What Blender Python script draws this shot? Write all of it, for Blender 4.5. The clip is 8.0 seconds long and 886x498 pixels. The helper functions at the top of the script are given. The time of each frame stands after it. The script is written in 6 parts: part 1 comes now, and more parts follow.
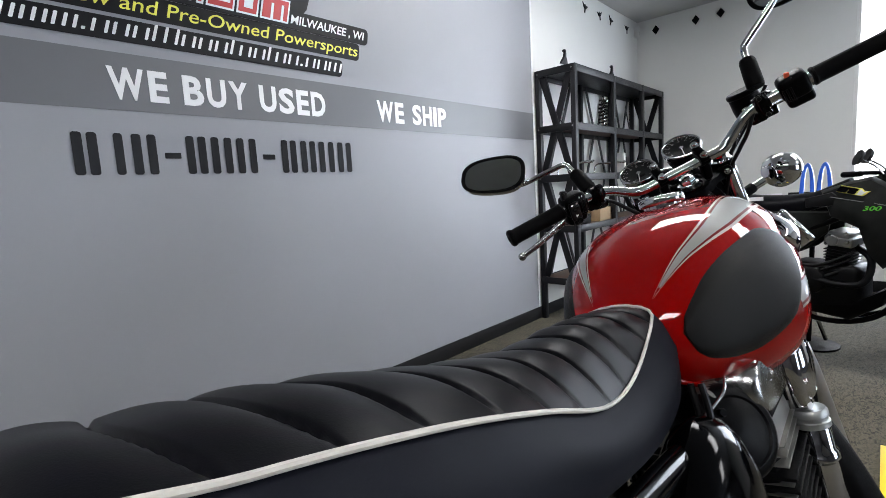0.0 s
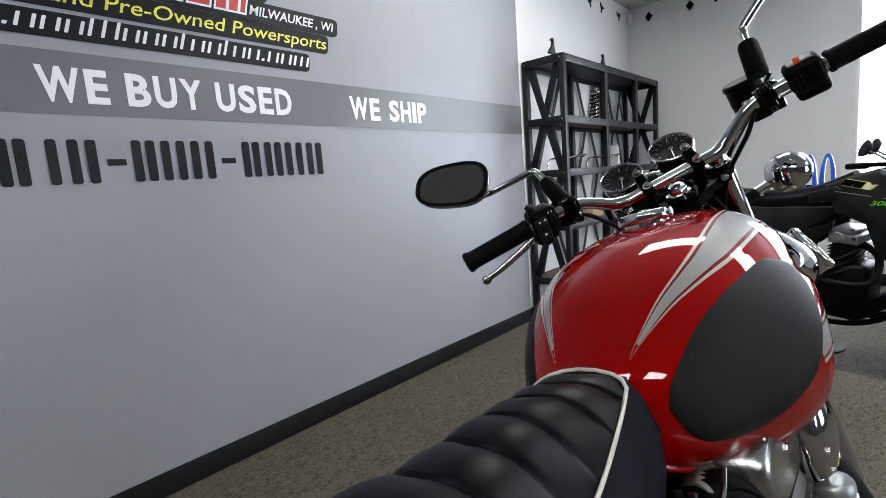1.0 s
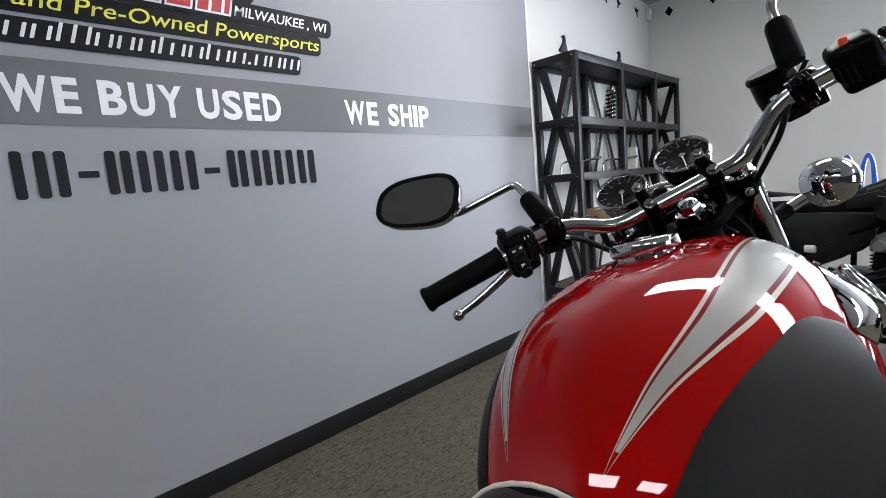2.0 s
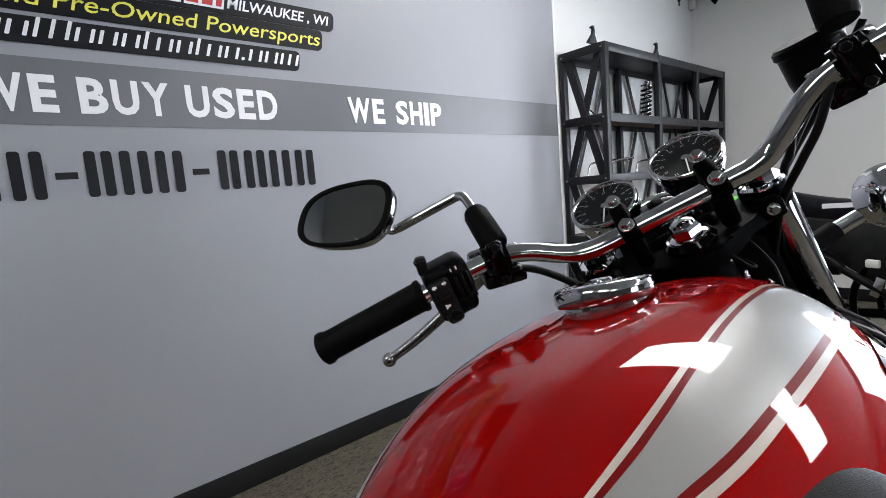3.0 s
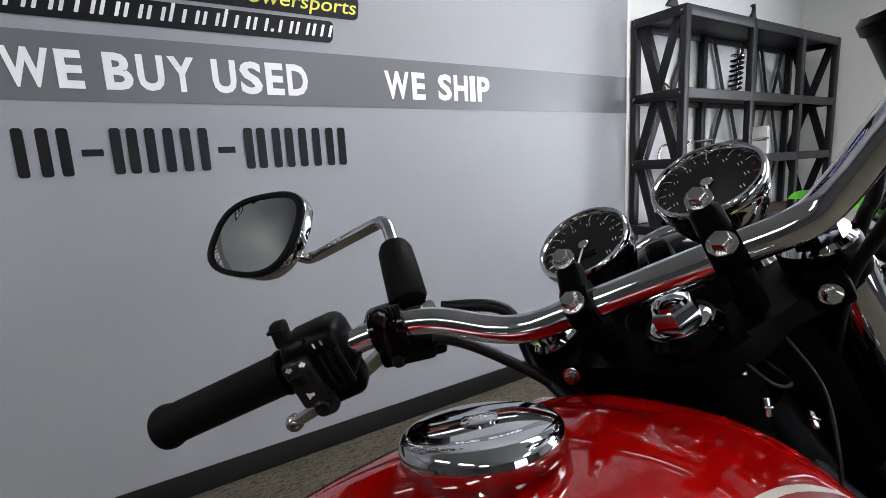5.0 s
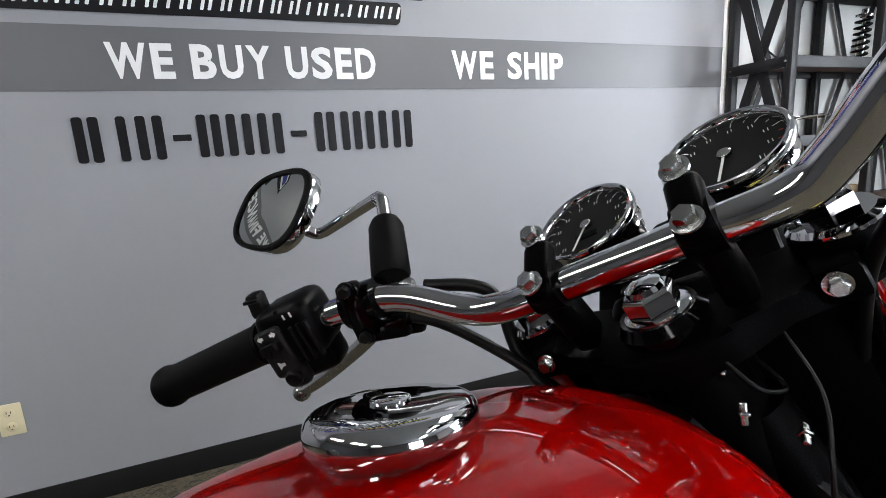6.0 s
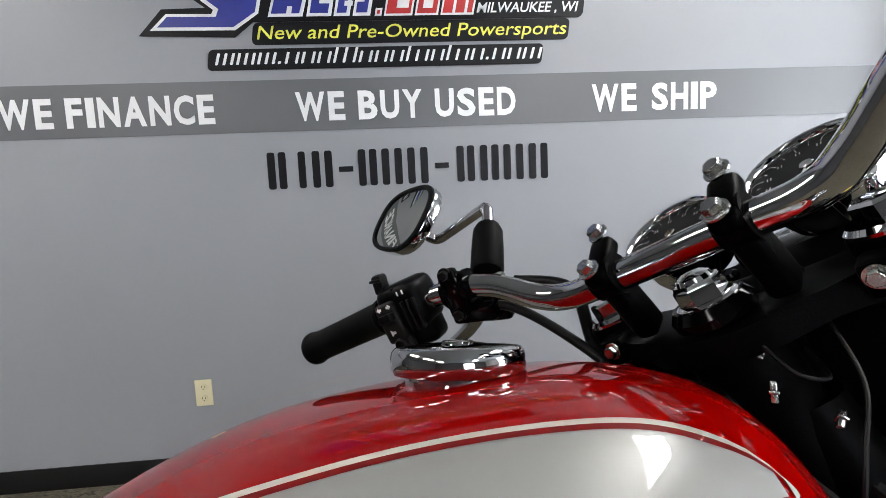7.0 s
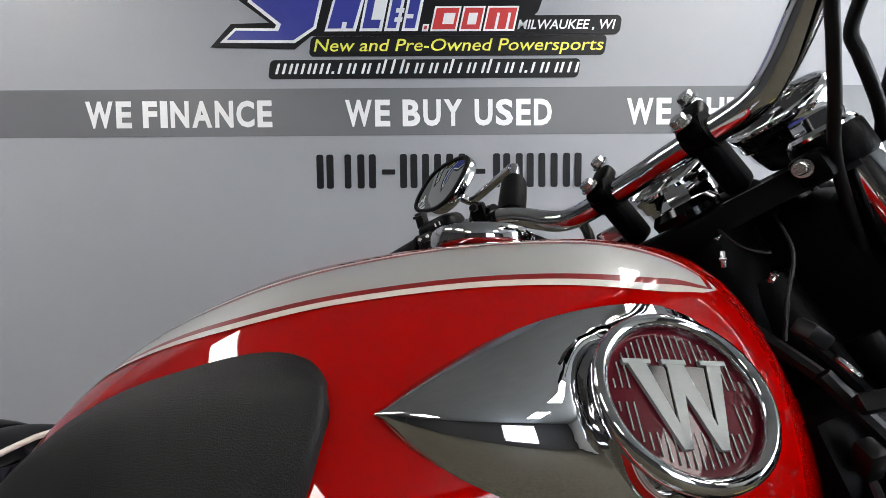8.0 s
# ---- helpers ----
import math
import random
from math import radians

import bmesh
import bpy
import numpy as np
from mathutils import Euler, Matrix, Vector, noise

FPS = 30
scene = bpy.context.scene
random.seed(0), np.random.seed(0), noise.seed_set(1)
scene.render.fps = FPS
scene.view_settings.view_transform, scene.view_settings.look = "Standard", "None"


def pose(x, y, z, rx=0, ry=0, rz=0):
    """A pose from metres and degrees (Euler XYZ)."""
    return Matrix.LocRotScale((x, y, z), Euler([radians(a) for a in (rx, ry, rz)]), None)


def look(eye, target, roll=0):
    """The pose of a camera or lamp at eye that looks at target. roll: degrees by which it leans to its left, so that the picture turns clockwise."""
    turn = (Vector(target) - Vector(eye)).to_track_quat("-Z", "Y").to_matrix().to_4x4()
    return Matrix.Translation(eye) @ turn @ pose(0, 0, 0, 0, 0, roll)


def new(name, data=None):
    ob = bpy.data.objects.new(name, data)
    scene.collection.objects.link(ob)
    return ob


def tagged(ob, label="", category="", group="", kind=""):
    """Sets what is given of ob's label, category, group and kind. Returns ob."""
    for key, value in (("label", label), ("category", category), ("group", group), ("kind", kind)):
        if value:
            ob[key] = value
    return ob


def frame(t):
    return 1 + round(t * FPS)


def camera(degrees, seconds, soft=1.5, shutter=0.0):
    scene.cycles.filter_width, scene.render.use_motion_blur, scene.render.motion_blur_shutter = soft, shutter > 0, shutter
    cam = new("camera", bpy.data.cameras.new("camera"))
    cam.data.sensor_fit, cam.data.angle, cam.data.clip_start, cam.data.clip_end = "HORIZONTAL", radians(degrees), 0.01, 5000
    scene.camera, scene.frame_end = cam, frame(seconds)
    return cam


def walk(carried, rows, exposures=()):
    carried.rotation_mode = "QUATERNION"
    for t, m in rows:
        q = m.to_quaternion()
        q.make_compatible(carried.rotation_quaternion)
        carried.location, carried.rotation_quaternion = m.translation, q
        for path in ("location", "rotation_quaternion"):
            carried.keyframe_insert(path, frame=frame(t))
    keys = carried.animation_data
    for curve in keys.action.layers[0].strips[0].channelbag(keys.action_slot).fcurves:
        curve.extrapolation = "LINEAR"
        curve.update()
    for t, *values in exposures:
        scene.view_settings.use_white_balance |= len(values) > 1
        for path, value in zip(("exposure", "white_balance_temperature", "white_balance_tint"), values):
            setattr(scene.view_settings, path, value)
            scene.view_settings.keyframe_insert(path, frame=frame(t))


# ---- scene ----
# ---------------------------------------------------------------- camera
cam = camera(86.0, 8.0, soft=0.4)
ROWS = [
    (0.0, -0.7607, -2.1096, 1.1177, -46.98, -6.93, -3.33),
    (0.5, -0.6721, -2.0931, 1.1381, -46.62, -6.81, -3.90),
    (1.0, -0.5688, -2.0682, 1.1508, -47.09, -7.73, -4.42),
    (2.5, -0.2758, -2.0237, 1.1695, -42.29, -6.82, -5.12),
    (3.0, -0.1527, -2.0112, 1.1694, -39.98, -6.85, -4.68),
    (3.5, -0.0708, -1.9826, 1.1858, -39.22, -7.50, -3.85),
    (4.0, -0.0114, -1.9694, 1.2048, -39.71, -8.60, -2.69),
    (4.5, 0.0312, -1.9701, 1.2121, -36.03, -8.67, -2.58),
    (6.0, 0.1547, -1.9978, 1.1967, -21.20, -10.94, -3.50),
    (6.5, 0.1707, -2.0262, 1.1874, -13.64, -9.25, -2.62),
    (7.0, 0.1736, -2.0794, 1.1736, -4.55, -5.93, -2.59),
    (7.5, 0.1696, -2.1258, 1.1383, -1.51, -4.14, -1.45),
    (8.0, 0.1675, -2.1786, 1.0915, -0.46, -3.22, -0.51),
]
walk(cam, [(t, pose(x, y, z, 0, 0, yaw) @ pose(0, 0, 0, 90 + pitch) @ pose(0, 0, 0, 0, 0, roll))
           for t, x, y, z, yaw, pitch, roll in ROWS],
     exposures=[(0.0, 0.73, 6750, 14), (4.5, 0.72, 6900, 16), (6.0, 0.92, 7000, 14), (8.0, 0.94, 7100, 13)])

# ---------------------------------------------------------------- light
world = bpy.data.worlds.new("sky")
scene.world = world
world.use_nodes = True
wn = world.node_tree.nodes
sky = wn.new("ShaderNodeTexSky")
sky.sky_type = "NISHITA"
sky.sun_disc = False
sky.sun_elevation, sky.sun_rotation = radians(42), radians(200)
world.node_tree.links.new(sky.outputs[0], wn["Background"].inputs[0])
wn["Background"].inputs[1].default_value = 0.12
sun_data = bpy.data.lights.new("sun", "SUN")
sun_data.energy, sun_data.angle, sun_data.color = 2.0, radians(3), (1.0, 0.95, 0.88)
sun = new("sun", sun_data)
sun.matrix_world = look((-6, 14, 14), (0, 0, 0))


def area(name, eye, target, sx, sy, watts, colour):
    d = bpy.data.lights.new(name, "AREA")
    d.shape, d.size, d.size_y, d.energy, d.color = "RECTANGLE", sx, sy, watts, colour
    o = new(name, d)
    o.matrix_world = look(eye, target)
    return o


area("window_light_east", (4.84, -3.12, 1.55), (0, -3.12, 1.35), 1.9, 2.3, 105, (0.72, 0.85, 1.0))
area("window_light_south", (1.4, -7.42, 1.5), (1.4, 0, 1.2), 1.7, 1.9, 38, (0.62, 0.78, 1.0))

# ---------------------------------------------------------------- materials


def pm(name, colour, rough, metal=0.0, var=0.12, scale=14.0, bump=0.0, bscale=300.0, coat=0.0, wear=0.15, second=None, spec=0.5):
    """A painted, plastic or metal surface: colour varied at two scales, uneven gloss, fine relief."""
    m = bpy.data.materials.new(name)
    m.use_nodes = True
    nt = m.node_tree
    b = nt.nodes["Principled BSDF"]
    tc = nt.nodes.new("ShaderNodeTexCoord")
    n1, n2 = nt.nodes.new("ShaderNodeTexNoise"), nt.nodes.new("ShaderNodeTexNoise")
    n1.inputs["Scale"].default_value, n1.inputs["Detail"].default_value = scale, 5
    n2.inputs["Scale"].default_value, n2.inputs["Detail"].default_value = bscale, 3
    for n in (n1, n2):
        nt.links.new(tc.outputs["Object"], n.inputs["Vector"])
    add = nt.nodes.new("ShaderNodeMath")
    add.operation = "MULTIPLY_ADD"
    nt.links.new(n2.outputs["Fac"], add.inputs[0])
    add.inputs[1].default_value = 0.35
    nt.links.new(n1.outputs["Fac"], add.inputs[2])
    ramp = nt.nodes.new("ShaderNodeValToRGB")
    ramp.color_ramp.elements[0].position, ramp.color_ramp.elements[1].position = 0.42, 0.95
    hi = second or [min(1, c * (1 + var)) for c in colour]
    ramp.color_ramp.elements[0].color = (*[c * (1 - var) for c in colour], 1)
    ramp.color_ramp.elements[1].color = (*hi, 1)
    nt.links.new(add.outputs[0], ramp.inputs[0])
    nt.links.new(ramp.outputs[0], b.inputs["Base Color"])
    rr = nt.nodes.new("ShaderNodeMapRange")
    rr.inputs["To Min"].default_value, rr.inputs["To Max"].default_value = rough * (1 - wear), min(1, rough * (1 + wear))
    nt.links.new(n1.outputs["Fac"], rr.inputs["Value"])
    nt.links.new(rr.outputs[0], b.inputs["Roughness"])
    b.inputs["Metallic"].default_value = metal
    b.inputs["Specular IOR Level"].default_value = spec
    b.inputs["Coat Weight"].default_value = coat
    b.inputs["Coat Roughness"].default_value = 0.02
    b.inputs["Coat IOR"].default_value = 1.48
    if bump:
        bp = nt.nodes.new("ShaderNodeBump")
        bp.inputs["Strength"].default_value, bp.inputs["Distance"].default_value = bump, 0.002
        nt.links.new(n2.outputs["Fac"], bp.inputs["Height"])
        nt.links.new(bp.outputs[0], b.inputs["Normal"])
    return m


def glow(name, colour, strength):
    m = bpy.data.materials.new(name)
    m.use_nodes = True
    b = m.node_tree.nodes["Principled BSDF"]
    b.inputs["Base Color"].default_value = (*colour, 1)
    b.inputs["Emission Color"].default_value = (*colour, 1)
    b.inputs["Emission Strength"].default_value = strength
    return m


def carpet_material():
    m = pm("carpet", (0.20, 0.18, 0.135), 0.95, var=0.25, scale=3.0, bump=0.0)
    nt = m.node_tree
    b = nt.nodes["Principled BSDF"]
    tc = nt.nodes.new("ShaderNodeTexCoord")
    mp = nt.nodes.new("ShaderNodeMapping")
    mp.inputs["Scale"].default_value = (1.0, 2.2, 1.0)
    mp.inputs["Rotation"].default_value = (0, 0, 0.7)
    nt.links.new(tc.outputs["Object"], mp.inputs["Vector"])
    v = nt.nodes.new("ShaderNodeTexVoronoi")
    v.inputs["Scale"].default_value = 26
    n = nt.nodes.new("ShaderNodeTexNoise")
    n.inputs["Scale"].default_value, n.inputs["Detail"].default_value, n.inputs["Distortion"].default_value = 34, 4, 1.5
    for q in (v, n):
        nt.links.new(mp.outputs[0], q.inputs["Vector"])
    r = nt.nodes.new("ShaderNodeValToRGB")
    e = r.color_ramp.elements
    e[0].position, e[0].color = 0.38, (0.022, 0.019, 0.013, 1)
    e[1].position, e[1].color = 0.60, (0.088, 0.076, 0.050, 1)
    mid = e.new(0.46)
    mid.color = (0.058, 0.050, 0.033, 1)
    nt.links.new(n.outputs["Fac"], r.inputs[0])
    fine = nt.nodes.new("ShaderNodeTexNoise")
    fine.inputs["Scale"].default_value = 260
    nt.links.new(tc.outputs["Object"], fine.inputs["Vector"])
    mix = nt.nodes.new("ShaderNodeMix")
    mix.data_type, mix.blend_type = "RGBA", "OVERLAY"
    mix.inputs[0].default_value = 0.6
    nt.links.new(r.outputs[0], mix.inputs[6])
    nt.links.new(fine.outputs["Fac"], mix.inputs[7])
    nt.links.new(mix.outputs[2], b.inputs["Base Color"])
    bp = nt.nodes.new("ShaderNodeBump")
    bp.inputs["Strength"].default_value, bp.inputs["Distance"].default_value = 0.7, 0.006
    nt.links.new(n.outputs["Fac"], bp.inputs["Height"])
    nt.links.new(bp.outputs[0], b.inputs["Normal"])
    return m


def glass_material():
    m = bpy.data.materials.new("glass")
    m.use_nodes = True
    b = m.node_tree.nodes["Principled BSDF"]
    b.inputs["Base Color"].default_value = (1, 1, 1, 1)
    b.inputs["Roughness"].default_value = 0.01
    b.inputs["Transmission Weight"].default_value = 1.0
    b.inputs["IOR"].default_value = 1.45
    return m


CARPET = carpet_material()
GLASS = glass_material()
WALL_GREY = pm("grey_wall_paint", (0.280, 0.287, 0.307), 0.42, var=0.055, scale=0.9, bump=0.15, bscale=420, wear=0.15, spec=0.3)
WALL_WHITE = pm("white_wall_paint", (0.70, 0.695, 0.665), 0.6, var=0.03, scale=1.1, bump=0.12, bscale=420, spec=0.3)
# for the unseen closing walls: dark so that chrome mirrors a dim room
WALL_REAR = pm("unseen_wall_reflection_dark", (0.05, 0.05, 0.053), 0.6, var=0.06, scale=1.2, bump=0.12, bscale=420)
CEILING = pm("ceiling_tile", (0.48, 0.48, 0.465), 0.9, var=0.06, scale=3, bump=0.3, bscale=160)
STRIPE = pm("dark_grey_stripe", (0.115, 0.118, 0.125), 0.38, var=0.04, scale=2.0, bump=0.1, bscale=420)
VINYL_WHITE = pm("white_vinyl", (0.80, 0.80, 0.80), 0.4, var=0.03)
VINYL_BLACK = pm("black_vinyl", (0.008, 0.008, 0.0095), 0.4, var=0.1, spec=0.15)
VINYL_YELLOW = pm("yellow_vinyl", (0.80, 0.76, 0.10), 0.4, var=0.04)
VINYL_BLUE = pm("blue_vinyl", (0.025, 0.035, 0.25), 0.35, var=0.1)
VINYL_RED = pm("red_vinyl", (0.55, 0.03, 0.03), 0.35, var=0.08)
BASEBOARD = pm("black_rubber_base", (0.010, 0.010, 0.0105), 0.5, var=0.15, scale=4, spec=0.2)
RUBBER = pm("black_rubber", (0.0028, 0.0028, 0.0030), 0.55, var=0.15, scale=40, bump=0.2, bscale=900, spec=0.06)
PLASTIC = pm("black_plastic", (0.0018, 0.0018, 0.0021), 0.36, var=0.15, scale=30, bump=0.1, bscale=1200, spec=0.06)
BLACK_PAINT = pm("gloss_black_paint", (0.0008, 0.0008, 0.0010), 0.10, var=0.1, scale=20, spec=0.12)
YOKE_PAINT = pm("satin_black_paint", (0.0008, 0.0008, 0.0009), 0.42, var=0.15, scale=20, bump=0.1, bscale=700, spec=0.03)
RACK_PAINT = pm("black_powder_coat", (0.007, 0.007, 0.0085), 0.42, var=0.2, scale=9, bump=0.25, bscale=500, spec=0.3)
CHROME = pm("chrome", (0.55, 0.55, 0.56), 0.03, metal=1.0, var=0.03, scale=25, wear=0.4)
STEEL = pm("zinc_plated_steel", (0.44, 0.44, 0.43), 0.22, metal=1.0, var=0.08, scale=60, bump=0.1, bscale=700)
SWITCH_GREY = pm("satin_black_plastic", (0.006, 0.006, 0.0065), 0.45, var=0.1, scale=30, bump=0.1, bscale=1200, spec=0.2)
SATIN = pm("satin_silver", (0.34, 0.35, 0.34), 0.38, metal=0.8, var=0.05, scale=30, bump=0.1, bscale=900)
ALLOY = pm("cast_aluminium", (0.42, 0.41, 0.39), 0.36, metal=1.0, var=0.1, scale=30, bump=0.15, bscale=600)
HEAD_ALLOY = pm("dull_cast_aluminium", (0.22, 0.215, 0.20), 0.42, metal=0.9, var=0.15, scale=30, bump=0.2, bscale=500)
FIN_BLACK = pm("black_engine_paint", (0.004, 0.004, 0.0043), 0.45, var=0.15, scale=30, bump=0.2, bscale=500, spec=0.1)
RED_PAINT = pm("candy_red_paint", (0.265, 0.0004, 0.0001), 0.42, metal=0.08, var=0.03, scale=8, bscale=2500, coat=0.9, wear=0.02, spec=0.0)
SILVER_PAINT = pm("silver_paint", (0.34, 0.34, 0.325), 0.42, metal=0.40, var=0.05, scale=8, bscale=2500, coat=1.0)
# greyer than the cable sheath: the wires' sheen is put into the colour
WIRE_GREY = pm("sheen_grey_wire", (0.025, 0.025, 0.027), 0.3, var=0.3, scale=40, spec=0.5)
CREAM_PAINT = pm("cream_pinstripe", (0.50, 0.44, 0.38), 0.3, var=0.05, coat=1.0)
DARK_RED_PAINT = pm("dark_red_pinstripe", (0.16, 0.003, 0.003), 0.3, var=0.05, coat=1.0, spec=0.1)
SEAT_VINYL = pm("black_seat_vinyl", (0.0036, 0.0036, 0.0048), 0.38, var=0.15, scale=12, bump=0.05, bscale=900, wear=0.25, spec=0.07)
# skirt: lighter and bluer than the seat, the window's daylight put into the colour
SKIRT_VINYL = pm("black_vinyl_blue_daylit", (0.0110, 0.0118, 0.0160), 0.5, var=0.15, scale=12, bump=0.05, bscale=900, wear=0.2, spec=0.02)
CABLE = pm("black_cable_sheath", (0.002, 0.002, 0.0022), 0.42, var=0.15, scale=30, spec=0.18)
ATV_BLUE = pm("dark_blue_plastic", (0.004, 0.012, 0.040), 0.35, var=0.15, spec=0.25)
PIPING = pm("cream_piping", (0.55, 0.52, 0.46), 0.45, var=0.06, scale=60, spec=0.3)
PAD_RUBBER = pm("grey_knee_pad_rubber", (0.0100, 0.0102, 0.0100), 0.44, var=0.15, scale=20, bump=0.3, bscale=1300, spec=0.11)
MIRROR = pm("mirror_glass", (0.30, 0.315, 0.30), 0.02, metal=1.0, var=0.01)
DIAL = pm("black_dial", (0.006, 0.0065, 0.0065), 0.5, var=0.1, spec=0.2)
DIAL_INK = pm("white_dial_ink", (0.75, 0.75, 0.73), 0.5, var=0.03)
DIAL_RED = pm("red_dial_ink", (0.6, 0.03, 0.02), 0.5, var=0.03)
EMBLEM_RED = pm("maroon_enamel", (0.060, 0.003, 0.007), 0.35, var=0.1, coat=0.25, spec=0.05)
BADGE_GREY = pm("grey_badge_metal", (0.17, 0.18, 0.175), 0.50, metal=0.25, var=0.06, scale=60, bump=0.05, bscale=900)
ORANGE = pm("orange_switch", (0.75, 0.10, 0.04), 0.4, var=0.05)
IVORY = pm("ivory_plastic", (0.70, 0.63, 0.42), 0.4, var=0.04)
YELLOW_PAINT = pm("yellow_floor_paint", (0.80, 0.55, 0.02), 0.45, var=0.1, scale=18)
GREEN_PLASTIC = pm("lime_green_plastic", (0.10, 0.55, 0.04), 0.35, var=0.06)
BLUE_PLASTIC = pm("blue_plastic", (0.02, 0.10, 0.50), 0.3, var=0.08)
CAMO = pm("grey_camo_plastic", (0.005, 0.0055, 0.005), 0.45, var=0.5, scale=9, second=(0.020, 0.021, 0.020), spec=0.16)
ASPHALT = pm("asphalt", (0.05, 0.05, 0.05), 0.9, var=0.2, scale=1.0, bump=0.3, bscale=90)
LIGHT_PANEL = glow("lamp_diffuser", (0.93, 0.97, 1.0), 13.4)
OUTSIDE = glow("bright_daylight", (0.90, 0.95, 1.0), 1.9)

# ---------------------------------------------------------------- mesh helpers


def link(name, bm, material, sharp=38):
    me = bpy.data.meshes.new(name)
    bmesh.ops.recalc_face_normals(bm, faces=bm.faces)
    bm.to_mesh(me)
    bm.free()
    me.polygons.foreach_set("use_smooth", [True] * len(me.polygons))
    me.set_sharp_from_angle(angle=radians(sharp))
    me.materials.append(material)
    return new(name, me)


def part(name, bm, material, parent, label="", m=None, sharp=38):
    ob = link(name, bm, material, sharp)
    ob.parent = parent
    if m is not None:
        ob.matrix_basis = m
    return tagged(ob, label) if label else ob


def thing(name, m, label, category, group="", kind=""):
    ob = new(name)
    ob.empty_display_size = 0.1
    ob.matrix_basis = m
    return tagged(ob, label, category, group, kind)


def solid(name, bm, material, label="", category="", kind="", m=None, sharp=38, group=""):
    ob = link(name, bm, material, sharp)
    if m is not None:
        ob.matrix_basis = m
    return tagged(ob, label, category, group, kind)


def B():
    return bmesh.new()


def rings(bm, secs, closed=True, caps=True):
    """A skin over sections of equally many points."""
    vs = [[bm.verts.new(p) for p in s] for s in secs]
    n = len(vs[0])
    for a, b in zip(vs, vs[1:]):
        for i in range(n if closed else n - 1):
            j = (i + 1) % n
            bm.faces.new((a[i], a[j], b[j], b[i]))
    if caps and closed:
        bm.faces.new(vs[0][::-1])
        bm.faces.new(vs[-1])
    return vs


def smooth_path(pts, n=8):
    """A rounded line through the points."""
    p = [Vector(q) for q in pts]
    out = []
    for i in range(len(p) - 1):
        a, b, c, d = p[max(i - 1, 0)], p[i], p[i + 1], p[min(i + 2, len(p) - 1)]
        for k in range(n):
            t = k / n
            out.append(0.5 * ((2 * b) + (c - a) * t + (2 * a - 5 * b + 4 * c - d) * t * t + (3 * b - a - 3 * c + d) * t ** 3))
    return out + [p[-1]]


def tube(bm, pts, r, n=14, caps=True):
    pts = [Vector(p) for p in pts]
    rs = r if isinstance(r, (list, tuple)) else [r] * len(pts)
    d0 = (pts[1] - pts[0]).normalized()
    u = d0.orthogonal().normalized()
    secs = []
    for i, p in enumerate(pts):
        d = (pts[min(i + 1, len(pts) - 1)] - pts[max(i - 1, 0)]).normalized()
        u = (u - d * u.dot(d)).normalized()
        w = d.cross(u)
        secs.append([p + rs[i] * (u * math.cos(a) + w * math.sin(a)) for a in [2 * math.pi * k / n for k in range(n)]])
    rings(bm, secs, True, caps)
    return bm


def lathe(bm, profile, n=32, m=Matrix(), caps=True):
    """profile: (radius, height) along the local z axis."""
    secs = [[m @ Vector((max(r, 1e-4) * math.cos(a), max(r, 1e-4) * math.sin(a), h)) for a in [2 * math.pi * k / n for k in range(n)]]
            for r, h in profile]
    rings(bm, secs, True, caps)
    return bm


def torus(bm, big, small, n=40, k=10, m=Matrix(), flat=1.0):
    secs = [[m @ Vector(((big + small * math.cos(b)) * math.cos(a), (big + small * math.cos(b)) * math.sin(a), small * flat * math.sin(b)))
             for b in [2 * math.pi * j / k for j in range(k)]] for a in [2 * math.pi * i / n for i in range(n + 1)]]
    rings(bm, secs, True, False)
    bmesh.ops.remove_doubles(bm, verts=bm.verts, dist=1e-6)
    return bm


def box(bm, sx, sy, sz, m=Matrix(), bevel=0.0, seg=2):
    r = bmesh.ops.create_cube(bm, size=1.0, matrix=m @ Matrix.Diagonal((sx, sy, sz, 1)))
    if bevel:
        es = list({e for v in r["verts"] for e in v.link_edges})
        bmesh.ops.bevel(bm, geom=es, offset=bevel, segments=seg, affect="EDGES", profile=0.5)
    return bm


def prism(bm, poly, depth, m=Matrix(), bevel=0.0):
    """A plate: the polygon in local x, y, from z = 0 to z = depth."""
    lo = [bm.verts.new(m @ Vector((x, y, 0))) for x, y in poly]
    hi = [bm.verts.new(m @ Vector((x, y, depth))) for x, y in poly]
    n = len(poly)
    bm.faces.new(lo[::-1])
    top = bm.faces.new(hi)
    for i in range(n):
        bm.faces.new((lo[i], lo[(i + 1) % n], hi[(i + 1) % n], hi[i]))
    if bevel:
        bmesh.ops.bevel(bm, geom=list(top.edges), offset=bevel, segments=2, affect="EDGES", profile=0.5)
    return bm


def along(a, b):
    """The pose whose z axis runs from a towards b."""
    a, b = Vector(a), Vector(b)
    return Matrix.Translation(a) @ (b - a).to_track_quat("Z", "Y").to_matrix().to_4x4()


def frame3(o, x, y, z):
    return Matrix(((x[0], y[0], z[0], o[0]), (x[1], y[1], z[1], o[1]), (x[2], y[2], z[2], o[2]), (0, 0, 0, 1)))


